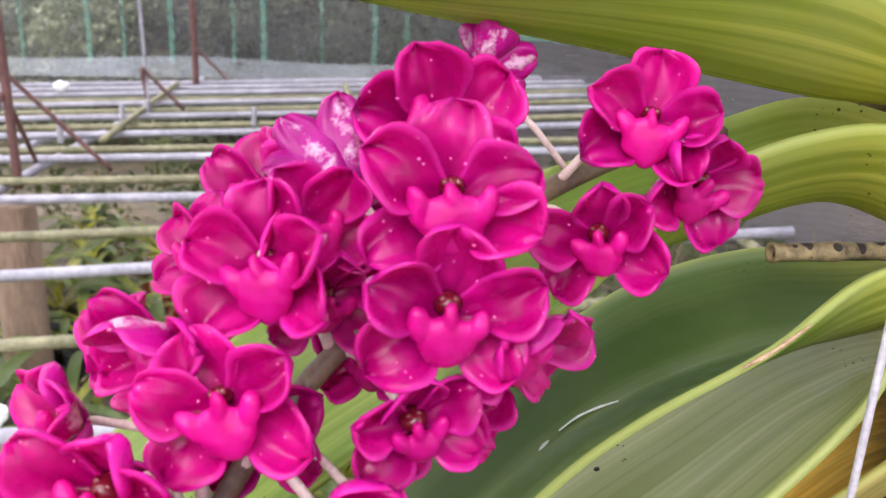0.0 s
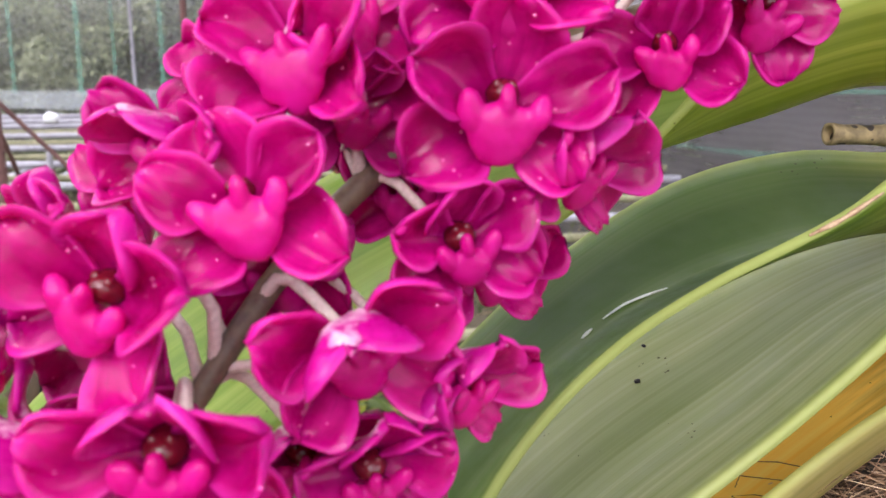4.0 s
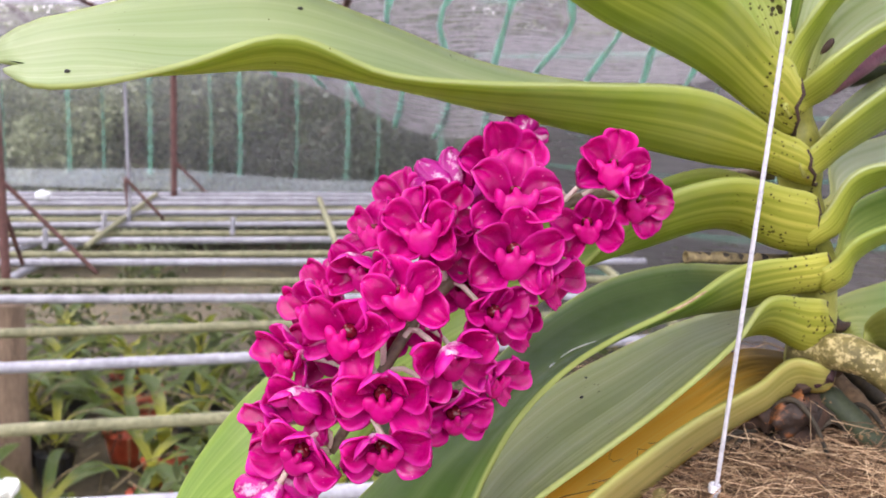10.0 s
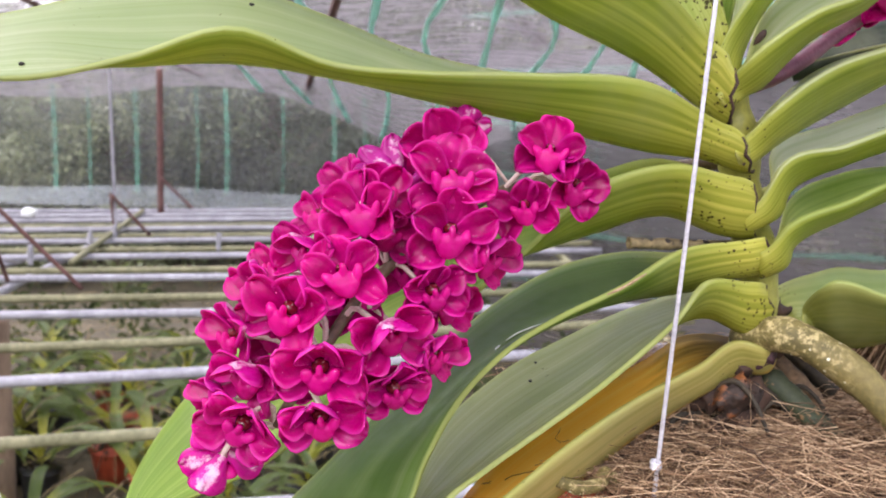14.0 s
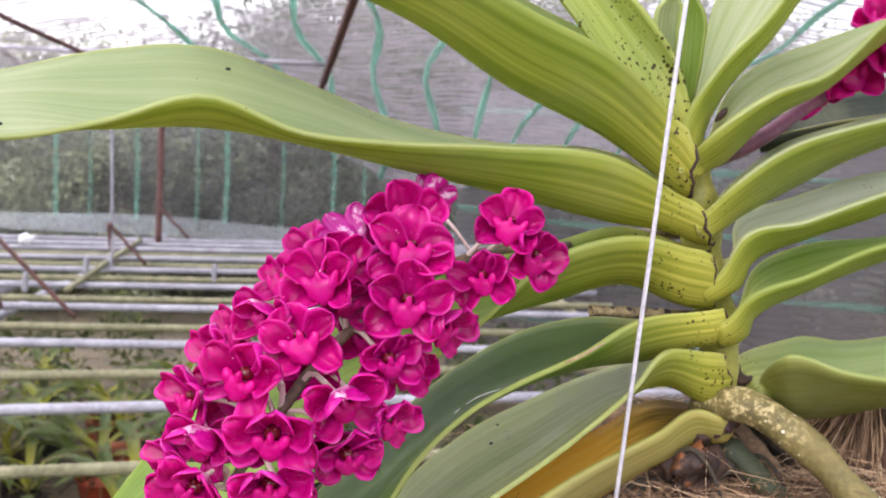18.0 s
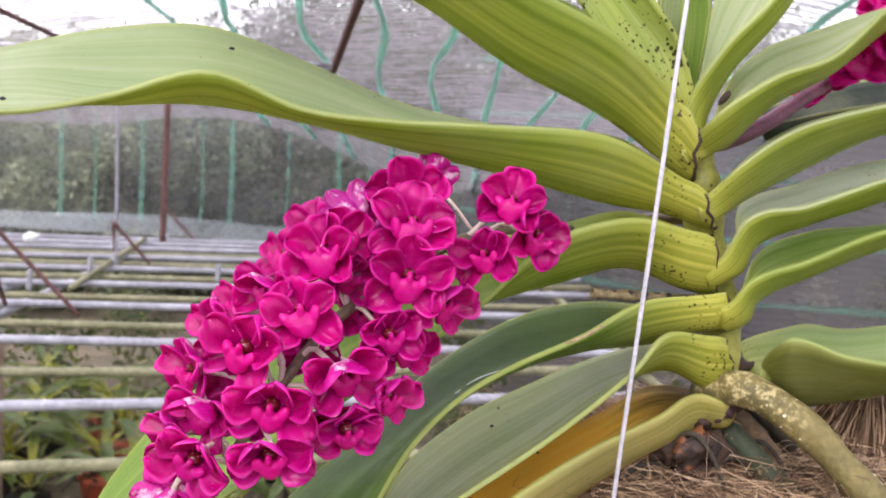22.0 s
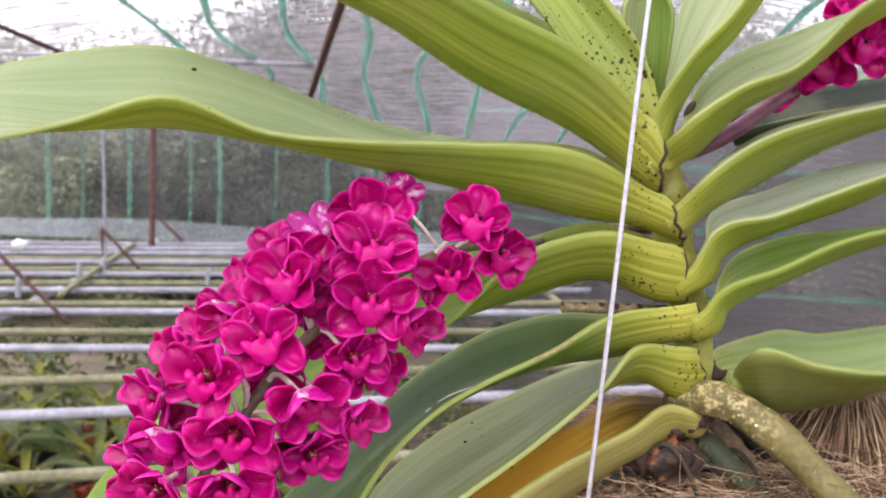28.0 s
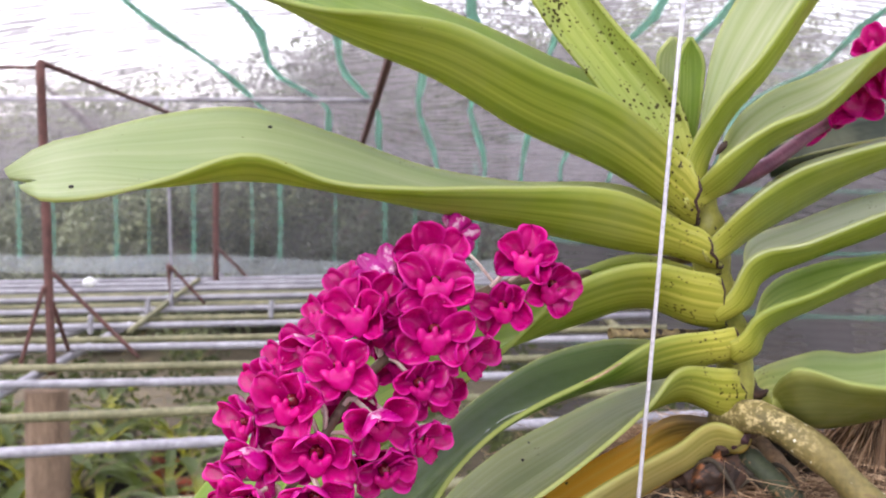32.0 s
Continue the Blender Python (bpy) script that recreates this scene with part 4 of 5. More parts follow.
add_leaf('grey', [
    ((0.139, 0.2046, 1.2595), (0.1388, 0.2039, 1.2589), (0.1386, 0.2035, 1.2598)),
    ((0.1409, 0.2105, 1.2609), (0.1385, 0.2033, 1.2541), (0.1361, 0.1993, 1.2634)),
    ((0.142, 0.2161, 1.2622), (0.1378, 0.2035, 1.2503), (0.1336, 0.1965, 1.2665)),
    ((0.1419, 0.2209, 1.2632), (0.1365, 0.2047, 1.2479), (0.1311, 0.1957, 1.2688)),
    ((0.1406, 0.225, 1.264), (0.1346, 0.207, 1.247), (0.1286, 0.197, 1.2702)),
    ((0.1269, 0.232, 1.2615), (0.1169, 0.205, 1.2544), (0.1099, 0.185, 1.273)),
    ((0.0988, 0.235, 1.2519), (0.0952, 0.2, 1.2488), (0.0936, 0.172, 1.2604)),
    ((0.0656, 0.228, 1.239), (0.0633, 0.19, 1.2298), (0.067, 0.16, 1.2414)),
    ((0.0346, 0.215, 1.2251), (0.0352, 0.178, 1.2146), (0.0422, 0.15, 1.2266)),
    ((0.0111, 0.203, 1.2051), (0.0165, 0.168, 1.2019), (0.0233, 0.143, 1.2155)),
    ((0.0004, 0.178, 1.1839), (0.0025, 0.16, 1.191), (0.0106, 0.138, 1.2062)),
    ((-0.0042, 0.165, 1.1735), (-0.0012, 0.155, 1.177), (0.0033, 0.145, 1.1848))])
add_leaf('yellow', [
    ((0.144, 0.2035, 1.2386), (0.1436, 0.2029, 1.2383), (0.1434, 0.2026, 1.2389)),
    ((0.1464, 0.2086, 1.2385), (0.1426, 0.2022, 1.2358), (0.1405, 0.1994, 1.2416)),
    ((0.1476, 0.2135, 1.2385), (0.141, 0.2023, 1.2337), (0.1372, 0.1974, 1.2438)),
    ((0.147, 0.218, 1.2385), (0.1384, 0.2036, 1.2324), (0.1336, 0.1973, 1.2453)),
    ((0.1445, 0.222, 1.2386), (0.135, 0.206, 1.2318), (0.1296, 0.199, 1.2462)),
    ((0.1214, 0.23, 1.2407), (0.1158, 0.2, 1.2253), (0.1086, 0.188, 1.2394)),
    ((0.0958, 0.22, 1.2315), (0.0888, 0.19, 1.2131), (0.0794, 0.172, 1.2302)),
    ((0.0658, 0.205, 1.22), (0.0631, 0.178, 1.1987), (0.0538, 0.158, 1.2187)),
    ((0.034, 0.19, 1.2008), (0.0375, 0.165, 1.1867), (0.0322, 0.148, 1.205)),
    ((0.0104, 0.175, 1.179), (0.0142, 0.155, 1.1761), (0.015, 0.14, 1.1946)),
    ((-0.0058, 0.165, 1.1648), (-0.0036, 0.155, 1.1665), (-0.0018, 0.145, 1.1746))])
add_leaf('spot', [
    ((0.1126, 0.2041, 1.3481), (0.1127, 0.2039, 1.3482), (0.1129, 0.2039, 1.3483)),
    ((0.1112, 0.2054, 1.3477), (0.1123, 0.2034, 1.3486), (0.1141, 0.2029, 1.3503)),
    ((0.1099, 0.2062, 1.3484), (0.1118, 0.2027, 1.3501), (0.1149, 0.202, 1.353)),
    ((0.1086, 0.2064, 1.3507), (0.111, 0.2019, 1.3529), (0.1151, 0.201, 1.3567)),
    ((0.1073, 0.206, 1.3547), (0.11, 0.201, 1.3571), (0.1145, 0.2, 1.3613)),
    ((0.0897, 0.2, 1.3684), (0.1022, 0.205, 1.3756), (0.109, 0.2, 1.3777)),
    ((0.0706, 0.2, 1.391), (0.0862, 0.21, 1.3966), (0.0958, 0.2, 1.3958)),
    ((0.0559, 0.205, 1.4096), (0.0723, 0.215, 1.4157), (0.0837, 0.205, 1.4098)),
    ((0.0432, 0.21, 1.4307), (0.0594, 0.22, 1.4373), (0.0713, 0.21, 1.4264)),
    ((0.0341, 0.22, 1.4533), (0.0464, 0.225, 1.4593), (0.058, 0.22, 1.4513))])
# Leaf behind the back spike, shaded by its colour alone.
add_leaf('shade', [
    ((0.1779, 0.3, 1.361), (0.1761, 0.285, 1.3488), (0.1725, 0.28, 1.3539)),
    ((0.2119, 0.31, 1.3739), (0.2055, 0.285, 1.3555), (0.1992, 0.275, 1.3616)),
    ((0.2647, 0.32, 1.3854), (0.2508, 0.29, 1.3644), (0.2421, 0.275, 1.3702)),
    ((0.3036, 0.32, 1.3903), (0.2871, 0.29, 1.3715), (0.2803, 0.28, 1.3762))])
add_leaf('light', [
    ((0.116, 0.2015, 1.3446), (0.1159, 0.2008, 1.3442), (0.1155, 0.2006, 1.3444)),
    ((0.118, 0.207, 1.3472), (0.1169, 0.1998, 1.3436), (0.1131, 0.1978, 1.345)),
    ((0.1199, 0.2123, 1.3507), (0.1181, 0.1997, 1.3444), (0.1114, 0.1962, 1.3468)),
    ((0.1218, 0.2173, 1.3555), (0.1195, 0.2011, 1.3474), (0.1108, 0.1966, 1.3505)),
    ((0.1236, 0.222, 1.3615), (0.121, 0.204, 1.3525), (0.1114, 0.199, 1.3559)),
    ((0.1263, 0.23, 1.3818), (0.1322, 0.215, 1.3715), (0.1226, 0.195, 1.3787)),
    ((0.1332, 0.24, 1.4074), (0.1487, 0.22, 1.391), (0.1378, 0.195, 1.3962)),
    ((0.1467, 0.25, 1.4314), (0.1704, 0.23, 1.4211), (0.1556, 0.2, 1.42)),
    ((0.1636, 0.25, 1.4565), (0.1885, 0.235, 1.4463), (0.1757, 0.21, 1.4434))])
add_leaf('light', [
    ((0.1122, 0.218, 1.3522), (0.1139, 0.217, 1.3513), (0.1156, 0.216, 1.3522)),
    ((0.1016, 0.212, 1.3923), (0.1076, 0.215, 1.3902), (0.1115, 0.212, 1.3924)),
    ((0.1025, 0.212, 1.4016), (0.1079, 0.215, 1.402), (0.1117, 0.212, 1.4017)),
    ((0.1063, 0.212, 1.4072), (0.1082, 0.213, 1.4074), (0.1099, 0.212, 1.4073))])
add_leaf('green', [
    ((0.1144, 0.217, 1.351), (0.1161, 0.216, 1.3503), (0.1178, 0.215, 1.3516)),
    ((0.1088, 0.205, 1.3872), (0.1148, 0.208, 1.3851), (0.1186, 0.204, 1.3872)),
    ((0.1091, 0.205, 1.3987), (0.1143, 0.208, 1.3979), (0.1186, 0.204, 1.3975)),
    ((0.1117, 0.205, 1.406), (0.1135, 0.206, 1.4066), (0.1151, 0.205, 1.406))])
add_leaf('light', [
    ((0.1207, 0.2036, 1.3294), (0.1205, 0.2029, 1.3289), (0.12, 0.2025, 1.329)),
    ((0.1235, 0.2098, 1.3329), (0.1216, 0.2022, 1.3283), (0.1166, 0.1986, 1.3295)),
    ((0.1262, 0.2157, 1.3377), (0.1228, 0.2024, 1.3297), (0.1141, 0.1961, 1.3318)),
    ((0.1285, 0.2211, 1.3441), (0.1241, 0.204, 1.3338), (0.113, 0.1959, 1.3365)),
    ((0.1305, 0.226, 1.3522), (0.1256, 0.207, 1.3407), (0.1132, 0.198, 1.3437)),
    ((0.141, 0.24, 1.3699), (0.1345, 0.215, 1.344), (0.1231, 0.19, 1.3561)),
    ((0.1589, 0.25, 1.3852), (0.1524, 0.22, 1.361), (0.1418, 0.19, 1.3697)),
    ((0.1864, 0.255, 1.3967), (0.18, 0.23, 1.3761), (0.1678, 0.2, 1.3801)),
    ((0.2095, 0.255, 1.4059), (0.206, 0.235, 1.3977), (0.1942, 0.21, 1.4035)),
    ((0.2326, 0.25, 1.4145), (0.2303, 0.24, 1.4108), (0.2224, 0.23, 1.4168))])
add_leaf('pale', [
    ((0.1278, 0.2036, 1.3082), (0.1276, 0.2029, 1.3078), (0.1271, 0.2025, 1.308)),
    ((0.1304, 0.2098, 1.3113), (0.1288, 0.2022, 1.3069), (0.1239, 0.1986, 1.309)),
    ((0.1329, 0.2157, 1.3156), (0.1301, 0.2024, 1.3078), (0.1216, 0.1961, 1.3115)),
    ((0.1351, 0.2211, 1.3214), (0.1315, 0.204, 1.3114), (0.1206, 0.1959, 1.3161)),
    ((0.1371, 0.226, 1.3287), (0.1331, 0.207, 1.3176), (0.1209, 0.198, 1.3229)),
    ((0.1499, 0.24, 1.3368), (0.1426, 0.215, 1.3223), (0.1334, 0.195, 1.3362)),
    ((0.1734, 0.25, 1.3522), (0.1676, 0.225, 1.3348), (0.1553, 0.2, 1.351)),
    ((0.2013, 0.255, 1.3616), (0.1939, 0.23, 1.3483), (0.1802, 0.205, 1.3596)),
    ((0.2273, 0.255, 1.369), (0.2233, 0.235, 1.3592), (0.2129, 0.215, 1.3671)),
    ((0.256, 0.25, 1.3725), (0.2532, 0.24, 1.3697), (0.2475, 0.23, 1.3719))])
add_leaf('pale', [
    ((0.1353, 0.2036, 1.2843), (0.1352, 0.2029, 1.2839), (0.1347, 0.2025, 1.2841)),
    ((0.1378, 0.2098, 1.287), (0.1364, 0.2022, 1.283), (0.1318, 0.1986, 1.2854)),
    ((0.1402, 0.2157, 1.291), (0.1377, 0.2024, 1.2839), (0.1296, 0.1961, 1.2882)),
    ((0.1423, 0.2211, 1.2965), (0.1391, 0.204, 1.2874), (0.1288, 0.1959, 1.2929)),
    ((0.1443, 0.226, 1.3037), (0.1407, 0.207, 1.2936), (0.1292, 0.198, 1.2997)),
    ((0.1507, 0.24, 1.3175), (0.1494, 0.215, 1.304), (0.1377, 0.195, 1.3154)),
    ((0.1798, 0.25, 1.3287), (0.176, 0.225, 1.3142), (0.1636, 0.2, 1.3226)),
    ((0.2082, 0.25, 1.3395), (0.2052, 0.23, 1.324), (0.1934, 0.205, 1.3336)),
    ((0.2394, 0.25, 1.345), (0.2372, 0.235, 1.3379), (0.229, 0.22, 1.3435))])
add_leaf('green', [
    ((0.1396, 0.2036, 1.2648), (0.1395, 0.2029, 1.2646), (0.1391, 0.2025, 1.265)),
    ((0.1418, 0.2098, 1.2662), (0.1406, 0.2022, 1.2637), (0.1364, 0.1986, 1.2673)),
    ((0.1439, 0.2157, 1.2689), (0.1419, 0.2024, 1.2646), (0.1345, 0.1961, 1.2708)),
    ((0.1459, 0.2211, 1.2734), (0.1433, 0.204, 1.2678), (0.1338, 0.1959, 1.2758)),
    ((0.1478, 0.226, 1.2797), (0.1449, 0.207, 1.2735), (0.1343, 0.198, 1.2824)),
    ((0.1594, 0.24, 1.2955), (0.1528, 0.215, 1.2818), (0.1421, 0.195, 1.2925)),
    ((0.186, 0.25, 1.3076), (0.1795, 0.225, 1.2928), (0.1669, 0.2, 1.3014)),
    ((0.2123, 0.25, 1.3118), (0.2088, 0.23, 1.3045), (0.1945, 0.205, 1.3129)),
    ((0.2437, 0.25, 1.3161), (0.2412, 0.235, 1.3137), (0.233, 0.22, 1.319))])
add_leaf('old', [
    ((0.1518, 0.2069, 1.2463), (0.1519, 0.2057, 1.246), (0.1517, 0.2054, 1.2463)),
    ((0.1521, 0.2156, 1.2476), (0.1531, 0.2036, 1.2446), (0.1507, 0.2004, 1.2483)),
    ((0.1526, 0.2236, 1.2498), (0.1543, 0.2026, 1.2444), (0.1502, 0.197, 1.251)),
    ((0.1534, 0.2304, 1.2531), (0.1556, 0.2034, 1.2461), (0.1503, 0.1962, 1.2546)),
    ((0.1545, 0.236, 1.2574), (0.1569, 0.206, 1.2497), (0.1511, 0.198, 1.2591)),
    ((0.1854, 0.255, 1.2643), (0.1716, 0.21, 1.2422), (0.1521, 0.18, 1.2734)),
    ((0.2117, 0.255, 1.2644), (0.1984, 0.212, 1.2447), (0.1763, 0.18, 1.2684)),
    ((0.2425, 0.255, 1.2689), (0.2233, 0.215, 1.2511), (0.2051, 0.185, 1.2648)),
    ((0.2743, 0.25, 1.2715), (0.2614, 0.22, 1.2651), (0.2461, 0.2, 1.2669))])

# Stem, clothed in old leaf sheaths.
bm = bmesh.new()
tube(bm, STEM, [0.0090 - 0.00004 * k + 0.0005 * math.sin(k * 0.9) - 0.00045 * max(0, k - 44) for k in range(60)], 20)
under(link_mesh("stem", bm, M_SHEATH_GREEN), plant)

# ---- flower spikes ----
def tepal(length, width, cup, bow, tip, phase=0.0):
    """A broad waxy petal along +y, hollow towards +z; bow lifts it forward, tip bends its end back."""
    nu, nv, grid = 16, 12, []
    for i in range(nu + 1):
        u = i / nu
        v = min(1.0, u / 0.58)
        f = (0.34 + 0.66 * v * v * (3 - 2 * v)) * math.sqrt(max(0.0, 1 - (max(0.0, u - 0.52) / 0.48) ** 2.4))
        w = width * 0.5 * max(f, 0.02)
        row = []
        for j in range(nv + 1):
            s = 2 * j / nv - 1
            z = cup * w * (0.6 * s * s + 0.4 * s**4) + length * (bow * u * u - tip * max(0, u - 0.55) ** 2 * 2.2)
            z += (0.0012 * math.sin(3.2 * s + 5 * u + phase) + 0.0005 * math.sin(9 * s - 4 * u + 2 * phase)) * u
            z += 0.0007 * u * math.cos(2 * phase) * s
            edge = 1 + 0.06 * math.sin(8 * u + phase + s) * abs(s)
            row.append((s * w * edge + 0.0010 * math.sin(3 * u + phase) * u, u * length, z))
        grid.append(row)
    return grid


def shell(bm, grid, thick):
    """Both faces of a thin body: the hollow side takes the first material, the back the second."""
    g = np.array(grid)
    n = np.cross(np.gradient(g, axis=0), np.gradient(g, axis=1))
    n /= np.linalg.norm(n, axis=2, keepdims=True) + 1e-12
    layer = bm.loops.layers.uv.verify()
    nu, nv = len(grid) - 1, len(grid[0]) - 1
    faces = []
    for side, off in ((0, -0.5), (1, 0.5)):
        vs = [[bm.verts.new(g[i, j] + n[i, j] * thick * off * (0.25 if i == nu or j in (0, nv) else 1)) for j in range(nv + 1)] for i in range(nu + 1)]
        faces.append(vs)
        for i in range(nu):
            for j in range(nv):
                q = [(i, j), (i + 1, j), (i + 1, j + 1), (i, j + 1)]
                q = q if side else q[::-1]
                f = bm.faces.new([vs[a][c] for a, c in q])
                f.material_index = side
                for l, (a, c) in zip(f.loops, q):
                    l[layer].uv = (a / nu, c / nv)
    a, c = faces
    rim = [(i, 0) for i in range(nu + 1)] + [(nu, j) for j in range(1, nv + 1)] + [(i, nv) for i in range(nu - 1, -1, -1)]
    for p, q in zip(rim, rim[1:]):
        f = bm.faces.new((a[p[0]][p[1]], a[q[0]][q[1]], c[q[0]][q[1]], c[p[0]][p[1]]))
        f.material_index = 0
        for l in f.loops:
            l[layer].uv = (0.93, 0.5)


def as_mesh(name, bm, materials):
    me = bpy.data.meshes.new(name)
    bm.to_mesh(me)
    bm.free()
    for m in materials:
        me.materials.append(m)
    me.shade_smooth()
    return me


def melted(me):
    """Joins overlapping bodies of a mesh into one smooth skin."""
    ob = new("lip", me)
    r = ob.modifiers.new("skin", "REMESH")
    r.mode, r.voxel_size = "VOXEL", 0.00034
    f = ob.modifiers.new("soften", "SMOOTH")
    f.factor, f.iterations = 0.5, 5
    done = bpy.data.meshes.new_from_object(ob.evaluated_get(bpy.context.evaluated_depsgraph_get()))
    bpy.data.objects.remove(ob)
    bpy.data.meshes.remove(me)
    done.name = "lip"
    done.materials.clear()
    done.materials.append(M_LIP)
    done.shade_smooth()
    layer = done.uv_layers.new(name="UVMap")
    for l in done.loops:
        p = done.vertices[l.vertex_index].co
        layer.data[l.index].uv = (0.5 + p.y * 20, 0.5 + p.x * 6)
    return done


SPLASHED = (("sepal", 0, 0.0200, 0.0105, 0.45), ("petal", 40, 0.0200, 0.0100, 0.30), ("petal", -48, 0.0195, 0.0100, 0.35), ("sepal", 120, 0.0140, 0.0100, 0.1), ("sepal", -127, 0.0142, 0.0100, 0.1))


def flower_parts(hood, pale, seed):
    """One flower facing +z with its lip towards -y: three sepals, two petals, the lip and the column."""
    made, rnd = [], random.Random(seed)
    front, back = (M_PETAL_PALE, M_PETAL_PALE) if pale else (M_PETAL, M_PETAL_BACK)
    broad = (("sepal", 0, 0.0142, 0.0152 if hood > 0.3 else 0.0134, 0.14 + hood), ("petal", 67, 0.0148, 0.0122, 0.22), ("petal", -67, 0.0148, 0.0122, 0.22), ("sepal", 124, 0.0144, 0.0130, 0.12), ("sepal", -124, 0.0144, 0.0130, 0.12))
    for name, ang, length, width, lift in SPLASHED if pale else broad:
        bm = bmesh.new()
        shell(bm, tepal(length * rnd.uniform(0.94, 1.05), width * rnd.uniform(0.92, 1.06), rnd.uniform(0.45, 0.95), rnd.uniform(0.26, 0.52) + 0.3 * hood * (ang == 0), rnd.uniform(0.15, 0.7) * max(0.2, 1 - hood), rnd.uniform(0, 6.28)), 0.0011)
        front_faces = [f for f in bm.faces if f.material_index == 0 and f.calc_area() > 1e-7]
        for f in rnd.sample(front_faces, 5):
            c, first = f.calc_center_median(), len(bm.faces)
            s = rnd.uniform(0.00010, 0.00026)
            blob(bm, c, (s * 1.2, s * 1.2, s * 0.9), 7, 5)
            bm.faces.ensure_lookup_table()
            for g in bm.faces[first:]:
                g.material_index = 2
        bmesh.ops.translate(bm, verts=bm.verts, vec=(0, 0.0012, 0.0013 if name == "petal" else -0.0010))
        bmesh.ops.rotate(bm, verts=bm.verts, cent=(0, 0, 0), matrix=Matrix.Rotation(radians(ang + rnd.uniform(-5, 5)), 3, "Z") @ Matrix.Rotation(lift + rnd.uniform(-0.05, 0.08), 3, "X"))
        made.append((name, as_mesh(name, bm, (front, back, M_DROP))))
    bm = bmesh.new()
    small = 1.15 - 0.60 * min(hood, 0.45)
    # a fleshy wedge, narrow at the foot, with a knob and two spreading lobes on its upper rim
    lean = rnd.uniform(-0.0004, 0.0004)
    blob(bm, (0, -0.0040, 0.0050), (0.0049 * small, 0.0042 * small, 0.0022), 24, 16, Matrix.Rotation(0.40, 3, "X"))
    for v in bm.verts:
        v.co.x *= 0.66 + 0.40 * min(1.0, max(0.0, (v.co.y + 0.0085) / 0.0080))
    blob(bm, (lean, 0.0002, 0.0072), (0.0014, 0.0024 * small, 0.0015), 14, 10, Matrix.Rotation(0.35, 3, "X"))
    for side in (-1, 1):
        blob(bm, (side * 0.0043 * small, -0.0012, 0.0064), (0.0017, 0.0029 * small, 0.0016), 14, 10, Matrix.Rotation(-0.36 * side, 3, "Z") @ Matrix.Rotation(0.3, 3, "X"))
    wave = Vector((seed * 1.7, 0.3 * seed, 0))
    for v in bm.verts:
        v.co += Vector((1, 1, 1)) * 0.0007 * noise.noise(v.co * 260 + wave)
    made.append(("lip", melted(as_mesh("lip", bm, (M_LIP,)))))
    bm = bmesh.new()
    gape = min(hood, 0.38)
    blob(bm, (0, 0.0022 - 0.003 * gape, 0.0026), (0.0021 + 0.002 * gape, 0.0019 + 0.002 * gape, 0.0026 + 0.003 * gape), 12, 9)
    blob(bm, (-0.0010, 0.0026, 0.0046), (0.0008, 0.0009, 0.0008), 8, 6)
    blob(bm, (0.0010, 0.0026, 0.0046), (0.0008, 0.0009, 0.0008), 8, 6)
    blob(bm, (0, 0.0014, 0.0048), (0.0005, 0.0009, 0.0005), 8, 6)
    made.append(("column", as_mesh("column", bm, (M_COLUMN,))))
    return made


FLOWER = {"open": [flower_parts(0.0, False, k) for k in range(6)], "half": [flower_parts(0.16 + 0.03 * k, False, 30 + k) for k in range(4)], "hooded": [flower_parts(0.38 + 0.06 * k, False, 10 + k) for k in range(5)], "splashed": [flower_parts(0.2, True, 20)]}
SPIKE = [(0.128, 0.240, 1.312), (0.098, 0.248, 1.308), (0.072, 0.228, 1.304), (0.044, 0.190, 1.3075), (0.012, 0.160, 1.298), (-0.015, 0.140, 1.278), (-0.030, 0.125, 1.258), (-0.042, 0.118, 1.240)]


def nearest(curve, p):
    return min(curve, key=lambda q: (Vector(q) - Vector(p)).length)


def add_flower(place, aim, roll, front, curve, view=(0.0, -1.0, 0.08), size=1.0, kind="open"):
    """A flower at a place, facing the open side; its short stalk runs back to the spike."""
    toward = Vector(view).normalized()
    right = toward.cross(Vector((0, 0, 1))).normalized() * -1
    upv = Vector((0, 0, 1))
    z = (right * aim[0] + upv * aim[1] + toward * front * math.sqrt(max(0.05, 1 - aim[0] ** 2 - aim[1] ** 2))).normalized()
    y = (upv - z * upv.dot(z)).normalized()
    x = y.cross(z)
    m = Matrix((x, y, z)).transposed().to_4x4()
    m.translation = Vector(place) - z * 0.0035
    m = m @ Matrix.Rotation(radians(roll), 4, "Z") @ Matrix.Scale(size, 4)
    # the flower's own mesh is its short stalk
    bm = bmesh.new()
    back = m.inverted() @ Vector(nearest(curve, place))
    tube(bm, spline([(0, 0, 0.0012), (0, 0, -0.005), back * 0.5 + Vector((0, 0.005, -0.006)), back], 9), [0.0018, 0.0011, 0.0010, 0.0010, 0.0010, 0.0010, 0.0010, 0.0010, 0.0012], 8)
    flower = link_mesh("flower", bm, M_PEDICEL)
    flower.parent = plant
    flower.matrix_parent_inverse = Matrix.Translation(plant.location).inverted()
    flower.matrix_basis = m
    for name, me in random.choice(FLOWER[kind]):
        child = new(name, me)
        child.parent = flower
        if name in ("sepal", "petal"):
            child.rotation_euler = (random.uniform(-0.08, 0.08), random.uniform(-0.08, 0.08), random.uniform(-0.10, 0.10))
            child.scale = (random.uniform(0.92, 1.06),) * 3
    return flower


